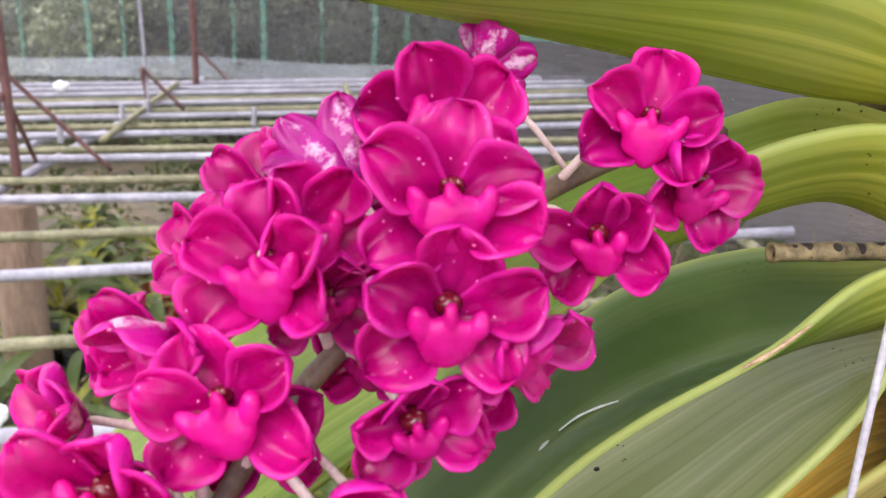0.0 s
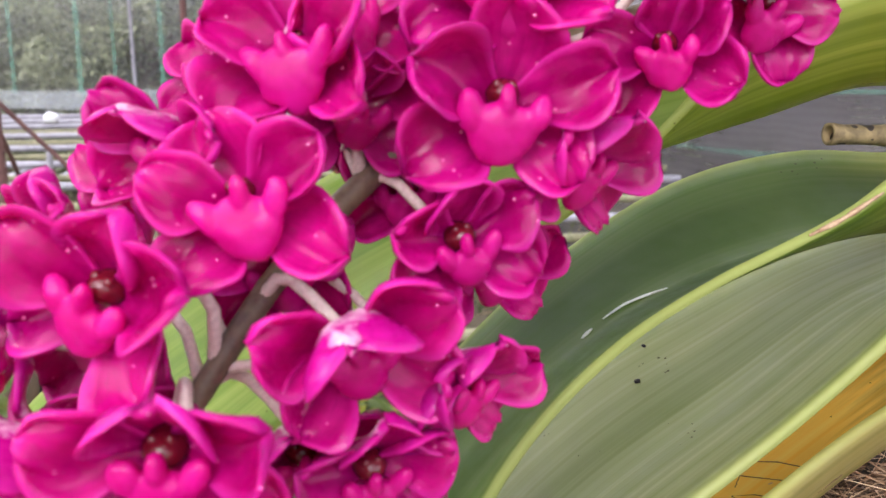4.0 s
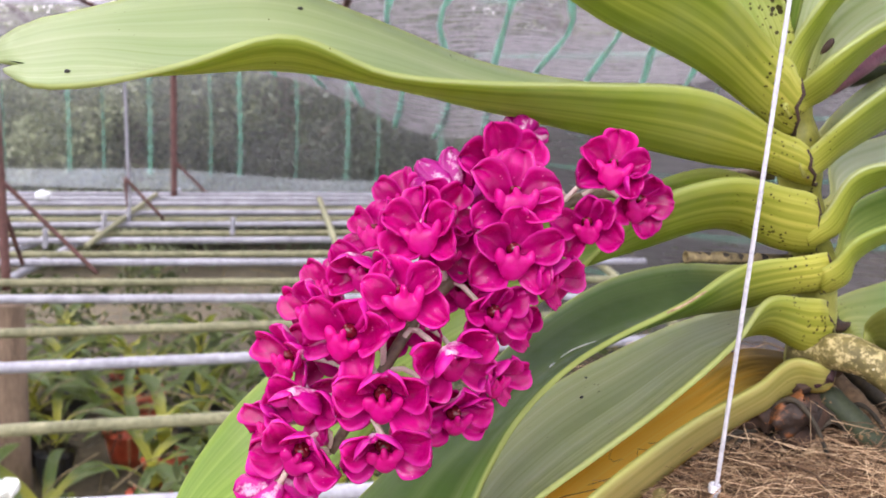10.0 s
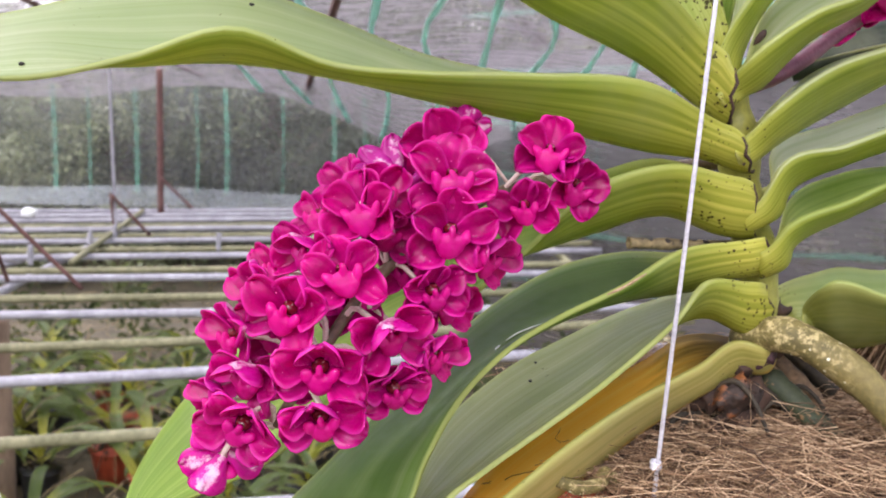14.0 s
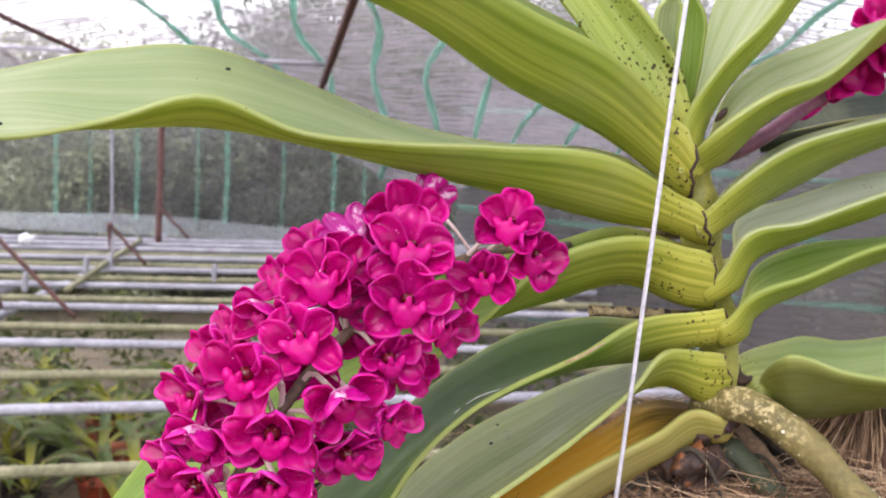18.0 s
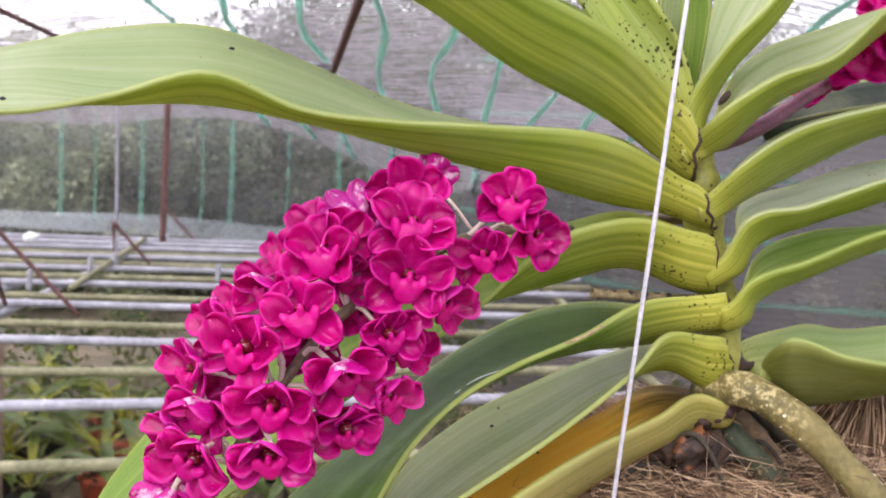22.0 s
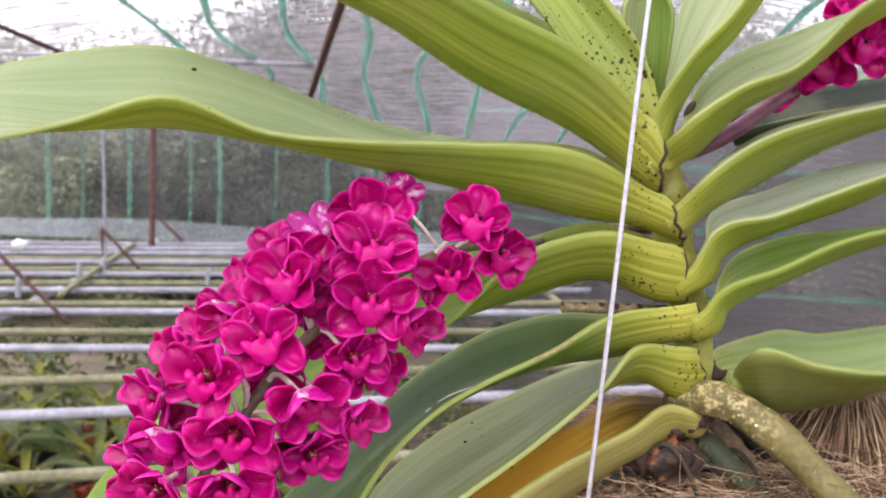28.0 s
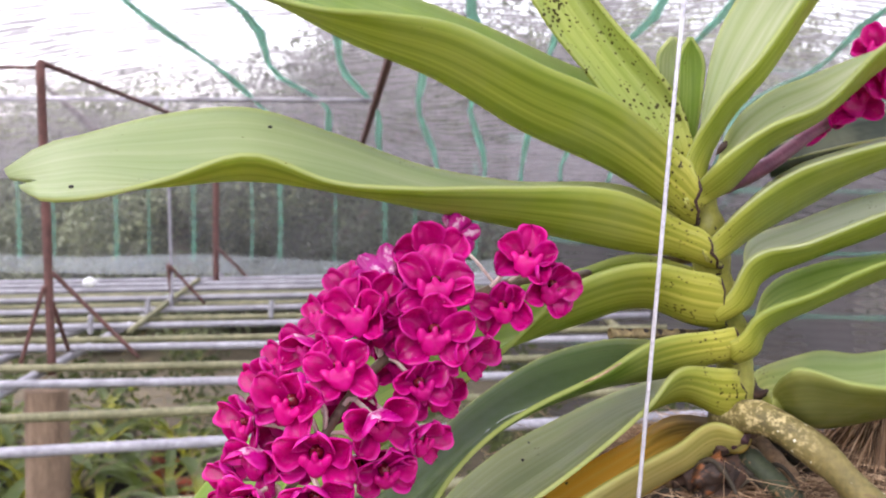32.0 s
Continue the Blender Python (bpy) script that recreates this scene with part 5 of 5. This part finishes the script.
curve = spline(SPIKE, 60)
bm = bmesh.new()
tube(bm, curve, [0.0027 - 0.00002 * k for k in range(60)], 10, wobble=0.1)
under(tagged(link_mesh("flower_stalk", bm, M_STALK), "brownish green flower stalk"), plant)
MAIN = [
    ((0.0085, 0.1575, 1.3185), (0.05, 0.3), -50, "open", 1),
    ((0.0098, 0.1359, 1.3121), (0.0, 0.34), 0, "open", 1.0),
    ((0.0094, 0.1307, 1.2963), (0.08, 0.16), -4, "half", 1.0),
    ((-0.0171, 0.1333, 1.3019), (-0.3, 0.34), 12, "open", 0.95),
    ((-0.0116, 0.14, 1.3057), (0.45, 0.28), 25, "open", 0.82),
    ((-0.0223, 0.1224, 1.285), (-0.08, 0.36), 18, "open", 0.95),
    ((0.0049, 0.1307, 1.2782), (0.28, 0.02), 12, "hooded", 0.86),
    ((0.0213, 0.1396, 1.2875), (0.72, -0.1), -10, "hooded", 0.88),
    ((0.0435, 0.1603, 1.3195), (-0.05, 0.32), -10, "open", 0.91),
    ((0.0341, 0.1481, 1.3027), (-0.25, 0.14), 14, "half", 0.78),
    ((0.0535, 0.1636, 1.308), (0.35, -0.05), -18, "half", 0.86),
    ((-0.0229, 0.1597, 1.3071), (-0.62, 0.36), 10, "open", 0.792),
    ((-0.0321, 0.1539, 1.2981), (-0.68, 0.38), 10, "open", 0.756),
    ((-0.0335, 0.133, 1.2895), (-0.48, 0.2), -5, "hooded", 0.874),
    ((-0.0453, 0.151, 1.2811), (-0.78, 0.25), 5, "open", 0.722),
    ((-0.0377, 0.1152, 1.2752), (-0.36, 0.12), -18, "half", 0.96),
    ((-0.0497, 0.1328, 1.2772), (-0.78, 0.22), 5, "half", 0.756),
    ((-0.0552, 0.1236, 1.2654), (-0.74, 0.05), 0, "half", 0.756),
    ((-0.0485, 0.1147, 1.2554), (-0.42, 0.02), -15, "hooded", 0.9),
    ((-0.0273, 0.1005, 1.2625), (0.0, -0.02), 0, "hooded", 0.94),
    ((-0.0087, 0.1184, 1.2682), (0.28, -0.06), 12, "hooded", 0.98),
    ((0.0055, 0.1266, 1.2596), (0.74, -0.05), -8, "hooded", 0.82),
    ((-0.0066, 0.1197, 1.2505), (0.34, -0.2), 6, "hooded", 0.84),
    ((-0.0266, 0.095, 1.2504), (0.06, -0.16), 8, "hooded", 0.93),
    ((-0.0491, 0.1032, 1.2454), (-0.1, -0.12), -28, "hooded", 0.93),
    ((-0.0596, 0.1186, 1.2468), (-0.8, -0.05), 0, "half", 0.697),
    ((-0.0064, 0.154, 1.3085), (-0.45, 0.25), -40, "splashed", 0.874),
    ((0.0178, 0.193, 1.326), (0.35, 0.35), 20, "back", 0.675),
    ((-0.056, 0.111, 1.233), (-0.3, -0.6), -20, "back", 0.88),
    ((0.01, 0.148, 1.27), (0.55, 0.0), 0, "hooded", 0.85),
    ((-0.008, 0.155, 1.295), (0.25, 0.2), 30, "half", 0.82),
    ((-0.043, 0.131, 1.265), (-0.25, 0.05), 0, "half", 0.9),
    ((-0.016, 0.125, 1.25), (0.3, -0.2), 10, "hooded", 0.82),
    # Two added fillers cover gaps where the leaf behind should lie in shade.
    ((-0.003, 0.15, 1.281), (-0.1, 0.2), 0, "half", 0.8),
    ((-0.038, 0.124, 1.254), (0.0, 0.0), 0, "half", 0.75),
    ((-0.02, 0.138, 1.272), (0.0, 0.1), 15, "half", 0.8),
    ((-0.0095, 0.142, 1.294), (0.4, -0.15), 0, "half", 0.75),
    ((-0.001, 0.166, 1.309), (-0.2, 0.3), 20, "open", 0.82),
]
for place, aim, roll, kind, size in MAIN:
    add_flower(place, aim, roll, -1 if kind in ("splashed", "back") else 1, curve, size=0.96 * size * random.uniform(0.97, 1.04), kind="open" if kind == "back" else kind)

SPIKE_BACK = [(0.128, 0.220, 1.345), (0.1434, 0.235, 1.3467), (0.165, 0.25, 1.356), (0.19, 0.265, 1.371), (0.225, 0.275, 1.392), (0.27, 0.28, 1.41)]
curve_back = spline(SPIKE_BACK, 40)
bm = bmesh.new()
tube(bm, curve_back, [0.0042 - 0.00004 * k for k in range(40)], 10, wobble=0.12)
under(tagged(link_mesh("flower_stalk", bm, M_STALK_DARK), "dark purple flower stalk"), plant)
for k, (place, aim, roll) in enumerate([((0.205, 0.262, 1.384), (-0.2, 0.2), 20), ((0.218, 0.250, 1.392), (0.1, 0.1), -20), ((0.236, 0.262, 1.405), (-0.1, 0.4), 0), ((0.240, 0.245, 1.384), (0.2, -0.2), 30), ((0.258, 0.25, 1.403), (0.1, 0.2), 10), ((0.222, 0.27, 1.408), (-0.4, 0.5), -30), ((0.195, 0.275, 1.377), (-0.5, 0.2), 40)]):
    add_flower(place, aim, roll, 1, curve_back)

# ---- roots, dry stalk and dead base ----
def root(points, r0, r1, material, label=""):
    pts = spline(points, 30)
    bm = bmesh.new()
    tube(bm, pts, [(r0 + (r1 - r0) * k / 29) * (1 + 0.06 * math.sin(k * 0.9)) for k in range(30)], 12, wobble=0.10)
    ob = link_mesh("root", bm, material)
    if label:
        tagged(ob, label)
    return under(ob, plant)


root([(0.134, 0.212, 1.243), (0.138, 0.204, 1.2475), (0.1425, 0.197, 1.2500), (0.151, 0.190, 1.248), (0.165, 0.182, 1.239), (0.179, 0.174, 1.225), (0.191, 0.168, 1.212), (0.206, 0.164, 1.192)], 0.0072, 0.0064, M_ROOT, "thick green-grey aerial root")
root([(0.140, 0.220, 1.232), (0.146, 0.213, 1.2275), (0.153, 0.205, 1.2215), (0.162, 0.199, 1.2125), (0.180, 0.193, 1.197)], 0.0056, 0.0047, M_ROOT_FLAKY, "dark green root with flaking tan skin")
root([(0.146, 0.226, 1.236), (0.156, 0.222, 1.2285), (0.163, 0.216, 1.2215), (0.171, 0.214, 1.212)], 0.0044, 0.0040, M_ROOT_TAN, "short brown knotted root")
root([(0.150, 0.230, 1.240), (0.165, 0.228, 1.232), (0.180, 0.226, 1.218)], 0.0040, 0.0036, M_ROOT_DARK)
root([(0.142, 0.232, 1.235), (0.160, 0.235, 1.226), (0.178, 0.23, 1.212)], 0.005, 0.004, M_ROOT_DARK)
root([(0.080, 0.185, 1.194), (0.0725, 0.177, 1.2005), (0.069, 0.172, 1.1995), (0.061, 0.168, 1.1995), (0.0525, 0.165, 1.2035)], 0.0034, 0.0024, M_ROOT, "short green root tip")
bm = bmesh.new()
blob(bm, (0.1295, 0.199, 1.2255), (0.0088, 0.006, 0.0068), 26, 20)
for v in bm.verts:
    v.co += Vector((1, 0.8, 0.9)) * (0.0065 * noise.noise(v.co * 150) + 0.0025 * noise.noise(v.co * 480))
under(tagged(link_mesh("dead_leaf_base", bm, M_DEAD), "rotting orange-brown leaf base"), plant)

for place, size in (((0.1475, 0.222, 1.2535), (0.009, 0.006, 0.006)), ((0.1445, 0.2035, 1.2440), (0.0050, 0.0035, 0.0035)), ((0.1180, 0.204, 1.2225), (0.007, 0.005, 0.006)), ((0.1370, 0.204, 1.2230), (0.007, 0.006, 0.007)), ((0.1320, 0.206, 1.2340), (0.006, 0.005, 0.004)), ((0.1280, 0.199, 1.2140), (0.009, 0.005, 0.004))):
    bm = bmesh.new()
    blob(bm, place, size, 18, 12)
    for v in bm.verts:
        v.co += Vector((1, 0.8, 1)) * 0.004 * noise.noise(v.co * 170)
    under(tagged(link_mesh("dry_sheath", bm, M_SHEATH), "dark shrivelled leaf sheath"), plant)

rr = random.Random(77)
for k in range(30):
    a = Vector((0.116 + 0.044 * rr.random(), 0.202 + 0.028 * rr.random(), 1.226 - 0.016 * rr.random()))
    d = Vector((rr.uniform(-1, 1), rr.uniform(-0.6, 0.6), rr.uniform(-0.5, 0.1))) * 0.022
    root([a, a + d * 0.5 + Vector((0, 0, 0.006)), a + d, a + d * 1.4 + Vector((0, 0, -0.012))], rr.uniform(0.0007, 0.0015), 0.0007, M_ROOT_DARK)

bm = bmesh.new()
pts = spline([(0.0832, 0.2045, 1.2832), (0.097, 0.2075, 1.2826), (0.110, 0.211, 1.2818), (0.128, 0.216, 1.281)], 16)
rings = tube(bm, pts, [0.0021 + 0.0003 * (k in (0, 5, 6, 11)) for k in range(16)], 12, caps=False, wobble=0.1)
bmesh.ops.contextual_create(bm, geom=rings[-1])
inner = [bm.verts.new(v.co.lerp(Vector(pts[0]), 0.35)) for v in rings[0]]
deep = [bm.verts.new(v.co.lerp(Vector(pts[0]), 0.4) + Vector((0.007, 0.001, 0))) for v in rings[0]]
for s in range(12):
    bm.faces.new((rings[0][(s + 1) % 12], rings[0][s], inner[s], inner[(s + 1) % 12]))
    bm.faces.new((inner[(s + 1) % 12], inner[s], deep[s], deep[(s + 1) % 12]))
bm.faces.new(deep)
under(tagged(link_mesh("dry_stalk", bm, M_STICK), "dry hollow cut flower stalk"), plant)

# ==== pot and fibre ====
POT = Vector((0.165, 0.235, 1.10))
pot = empty("hanging_pot", POT)
tagged(pot, "shallow red plastic pot hung on a thin wire", "pot")
bm = bmesh.new()
prof = [(0.0, 0.0), (0.075, 0.0), (0.105, 0.082), (0.112, 0.084), (0.112, 0.091), (0.104, 0.091), (0.072, 0.006), (0.0, 0.006)]
cols = []
for a in range(48):
    ang = 2 * math.pi * a / 48
    cols.append([(r * math.cos(ang), r * math.sin(ang), z) for r, z in prof])
vs = [[bm.verts.new(p) for p in c] for c in cols]
for a in range(48):
    for j in range(len(prof) - 1):
        bm.faces.new((vs[a][j], vs[(a + 1) % 48][j], vs[(a + 1) % 48][j + 1], vs[a][j + 1]))
bmesh.ops.remove_doubles(bm, verts=bm.verts, dist=1e-5)
part("pot_body", bm, M_POT, pot)

bm = bmesh.new()
tube(bm, spline([(0.104, 0.165, 1.46), (0.0986, 0.165, 1.392), (0.0936, 0.165, 1.305), (0.0886, 0.165, 1.2184), (0.0871, 0.164, 1.195)], 20), 0.00085, 8)
under(tagged(link_mesh("hanger_wire", bm, M_WIRE), "thin pale grey hanger wire"), pot)

bm = bmesh.new()
tube(bm, spline([(0.187, 0.195, 1.462), (0.201, 0.200, 1.414), (0.213, 0.204, 1.373), (0.243, 0.217, 1.28), (0.273, 0.230, 1.188)], 20), 0.0009, 8)
under(tagged(link_mesh("hanger_cord", bm, M_TWINE), "thin tan hanger cord"), pot)

husk = empty("coconut_husk", POT + Vector((0, 0, 0.09)))
tagged(husk, "heap of brown coconut fibre filling the pot", "coir")
bm = bmesh.new()
grid = []
for i in range(25):
    r = i / 24
    row = []
    for j in range(49):
        a = 2 * math.pi * j / 48
        x, y = 0.103 * r * math.cos(a), 0.103 * r * math.sin(a)
        h = 0.013 * (1 - r * r) + 0.010 * noise.noise(Vector((x, y, 0)) * 35)
        row.append((x, y, h))
    grid.append(row)
sheet(bm, grid)
part("fibre_core", bm, M_COIR_DARK, husk)
bm = bmesh.new()
rnd = random.Random(5)
for k in range(7000):
    r, a = 0.106 * math.sqrt(rnd.random()), rnd.random() * 6.28
    c = Vector((r * math.cos(a), r * math.sin(a), 0.014 * (1 - (r / 0.106) ** 2) + rnd.uniform(-0.001, 0.010)))
    d = Vector((1, rnd.gauss(0.1, 0.55), rnd.gauss(-0.05, 0.16))).normalized()
    l = rnd.uniform(0.010, 0.034)
    bend = Vector((rnd.gauss(0, 1), rnd.gauss(0, 1), rnd.gauss(0.3, 0.4))) * l * 0.55
    q = Vector((rnd.gauss(0, 1), rnd.gauss(0, 1), rnd.gauss(0, 0.4))) * l * 0.42
    w = rnd.uniform(0.45, 1.1)
    tube(bm, spline([c - d * l, c - d * l * 0.4 + q, c + bend, c + d * l], 9), [0.00019 * w] * 9, 3, caps=False)
for k in range(420):
    r, a = 0.104 * math.sqrt(rnd.random()), rnd.random() * 6.28
    c = Vector((r * math.cos(a), r * math.sin(a), 0.015 * (1 - (r / 0.106) ** 2) + rnd.uniform(0.003, 0.011)))
    pts, p, way, turn = [], c, rnd.uniform(-0.9, 0.9), rnd.gauss(0, 0.20)
    step = rnd.uniform(0.0022, 0.0048)
    for q in range(16):
        pts.append(p)
        way += turn + rnd.gauss(0, 0.10)
        p = p + Vector((math.cos(way), math.sin(way), rnd.gauss(-0.10 if q > 8 else 0.08, 0.16))) * step
    tube(bm, pts, [rnd.uniform(0.00018, 0.00036)] * 16, 4, caps=False)
tagged(part("loose_fibre", bm, M_COIR, husk), kind="stuff")
tuft = empty("husk_piece", (0.226, 0.252, 1.205))
tagged(tuft, "upright frayed chunk of brown coconut husk", "coconut husk")
bm = bmesh.new()
blob(bm, (0, 0, -0.004), (0.020, 0.016, 0.030), 14, 10)
for v in bm.verts:
    v.co += Vector((1, 1, 1)) * 0.005 * noise.noise(v.co * 90)
part("husk_core", bm, M_COIR_DARK, tuft)
bm = bmesh.new()
for k in range(1800):
    a = rnd.random() * 6.28
    r0, r1 = 0.008 + 0.008 * rnd.random(), 0.020 + 0.020 * rnd.random()
    h = rnd.uniform(0.016, 0.036)
    p0 = Vector((r0 * math.cos(a), r0 * 0.8 * math.sin(a), h))
    p2 = Vector((r1 * math.cos(a + rnd.gauss(0, 0.2)), r1 * 0.9 * math.sin(a), -0.03 + rnd.uniform(-0.010, 0.016)))
    mid = p0.lerp(p2, 0.5) + Vector((0.006 * math.cos(a), 0.006 * math.sin(a), 0.004)) + Vector((rnd.gauss(0, 1), rnd.gauss(0, 1), rnd.gauss(0, 1))) * 0.0022
    tube(bm, spline([p0, mid, p2], 6), [0.0002, 0.0003, 0.0004, 0.0004, 0.0003, 0.0002], 3, caps=False)
tagged(part("husk_fibre", bm, M_COIR, tuft), kind="stuff")

# A white bloom lying on the nearest pipe.
bloom = empty("white_bloom", (-0.53, 1.06, 0.775))
tagged(bloom, "white orchid bloom resting on the front pipe", "flower")
M_WHITE = grainy("white_petal", (0.70, 0.70, 0.62), (0.86, 0.86, 0.82), 60.0, 0.4)
for k in range(5):
    bm = bmesh.new()
    shell(bm, [[Vector(p) * 2.2 for p in row] for row in tepal(0.014, 0.012, 0.4, 0.4, 0.1)], 0.0012)
    ob = part("petal", bm, M_WHITE, bloom)
    ob.rotation_euler = (0.5, 0.2, k * 1.2566)

# ---- small marks ----
M_SHEATH_PURPLE = grainy("purple_sheath", (0.016, 0.006, 0.008), (0.075, 0.028, 0.030), 120.0, 0.7, dist=0.0006)
M_LIME = grainy("dried_water", (0.36, 0.40, 0.30), (0.70, 0.72, 0.64), 300.0, 0.5, dist=0.0002)
M_SCRATCH = grainy("corky_scratch", (0.22, 0.11, 0.05), (0.58, 0.42, 0.26), 240.0, 0.8, dist=0.0003)
M_SPECK = grainy("black_speck", (0.010, 0.008, 0.006), (0.030, 0.024, 0.018), 200.0, 0.7, dist=0.0002)


def streak(name, points, width, material, label):
    bm = bmesh.new()
    pts = spline(points, 14)
    tube(bm, pts, [width * (0.25 + math.sin(math.pi * (k + 0.6) / 14.2) * (0.7 + 0.5 * noise.noise(Vector(p) * 420))) for k, p in enumerate(pts)], 7, wobble=0.5)
    return under(tagged(link_mesh(name, bm, material), label), plant)


streak("water_mark", [(0.0345, 0.1826, 1.2500), (0.0385, 0.1852, 1.2517), (0.0425, 0.1864, 1.2532), (0.0475, 0.1865, 1.2551)], 0.00034, M_LIME, "dried white water mark")
streak("water_mark", [(0.0300, 0.1790, 1.2472), (0.0312, 0.1800, 1.2480), (0.0322, 0.1808, 1.2486)], 0.00036, M_LIME, "dried white water mark")
streak("scratch", [(0.0680, 0.1715, 1.2697), (0.0735, 0.1737, 1.2717), (0.0790, 0.1762, 1.2742), (0.0835, 0.1785, 1.2762)], 0.0006, M_SCRATCH, "thin corky brown scratch")
for place, r in (((-0.0610, 0.2139, 1.3686), 0.0010), ((-0.1312, 0.1757, 1.3439), 0.0010), ((0.0476, 0.2051, 1.2277), 0.0007), ((0.0510, 0.2155, 1.2321), 0.0006), ((0.0660, 0.2017, 1.2187), 0.0007)):
    bm = bmesh.new()
    blob(bm, place, (r, r * 0.8, r * 0.7), 10, 8)
    for v in bm.verts:
        v.co += Vector((1, 1, 1)) * r * 0.35 * noise.noise(v.co * 900)
    under(tagged(link_mesh("speck", bm, M_SPECK), "small black speck"), plant)
bm = bmesh.new()
blob(bm, (0.1392, 0.2005, 1.2400), (0.0042, 0.0032, 0.0048), 18, 12)
for v in bm.verts:
    v.co += Vector((1, 0.8, 1)) * 0.0022 * noise.noise(v.co * 240)
under(tagged(link_mesh("dry_sheath", bm, M_SHEATH_PURPLE), "dark purple-brown shrivelled sheath"), plant)
bm = bmesh.new()
tube(bm, spline([(0.1238, 0.1985, 1.3585), (0.1255, 0.1975, 1.3612), (0.1276, 0.1975, 1.3640)], 8), [0.0002, 0.0008, 0.0012, 0.0014, 0.0015, 0.0015, 0.0012, 0.0004], 7, wobble=0.3)
under(tagged(link_mesh("dry_flake", bm, M_SHEATH), "black withered sheath tip"), plant)
bm = bmesh.new()
for k in range(3):
    ring = [Vector((0.0871 + 0.0016 * math.cos(a), 0.1640 + 0.0016 * math.sin(a), 1.2090 + 0.0009 * k + 0.0003 * math.sin(a))) for a in [2 * math.pi * q / 14 for q in range(15)]]
    tube(bm, ring, 0.0006, 6, caps=False)
under(tagged(link_mesh("wire_tie", bm, M_WIRE), "twisted wire tie"), pot)
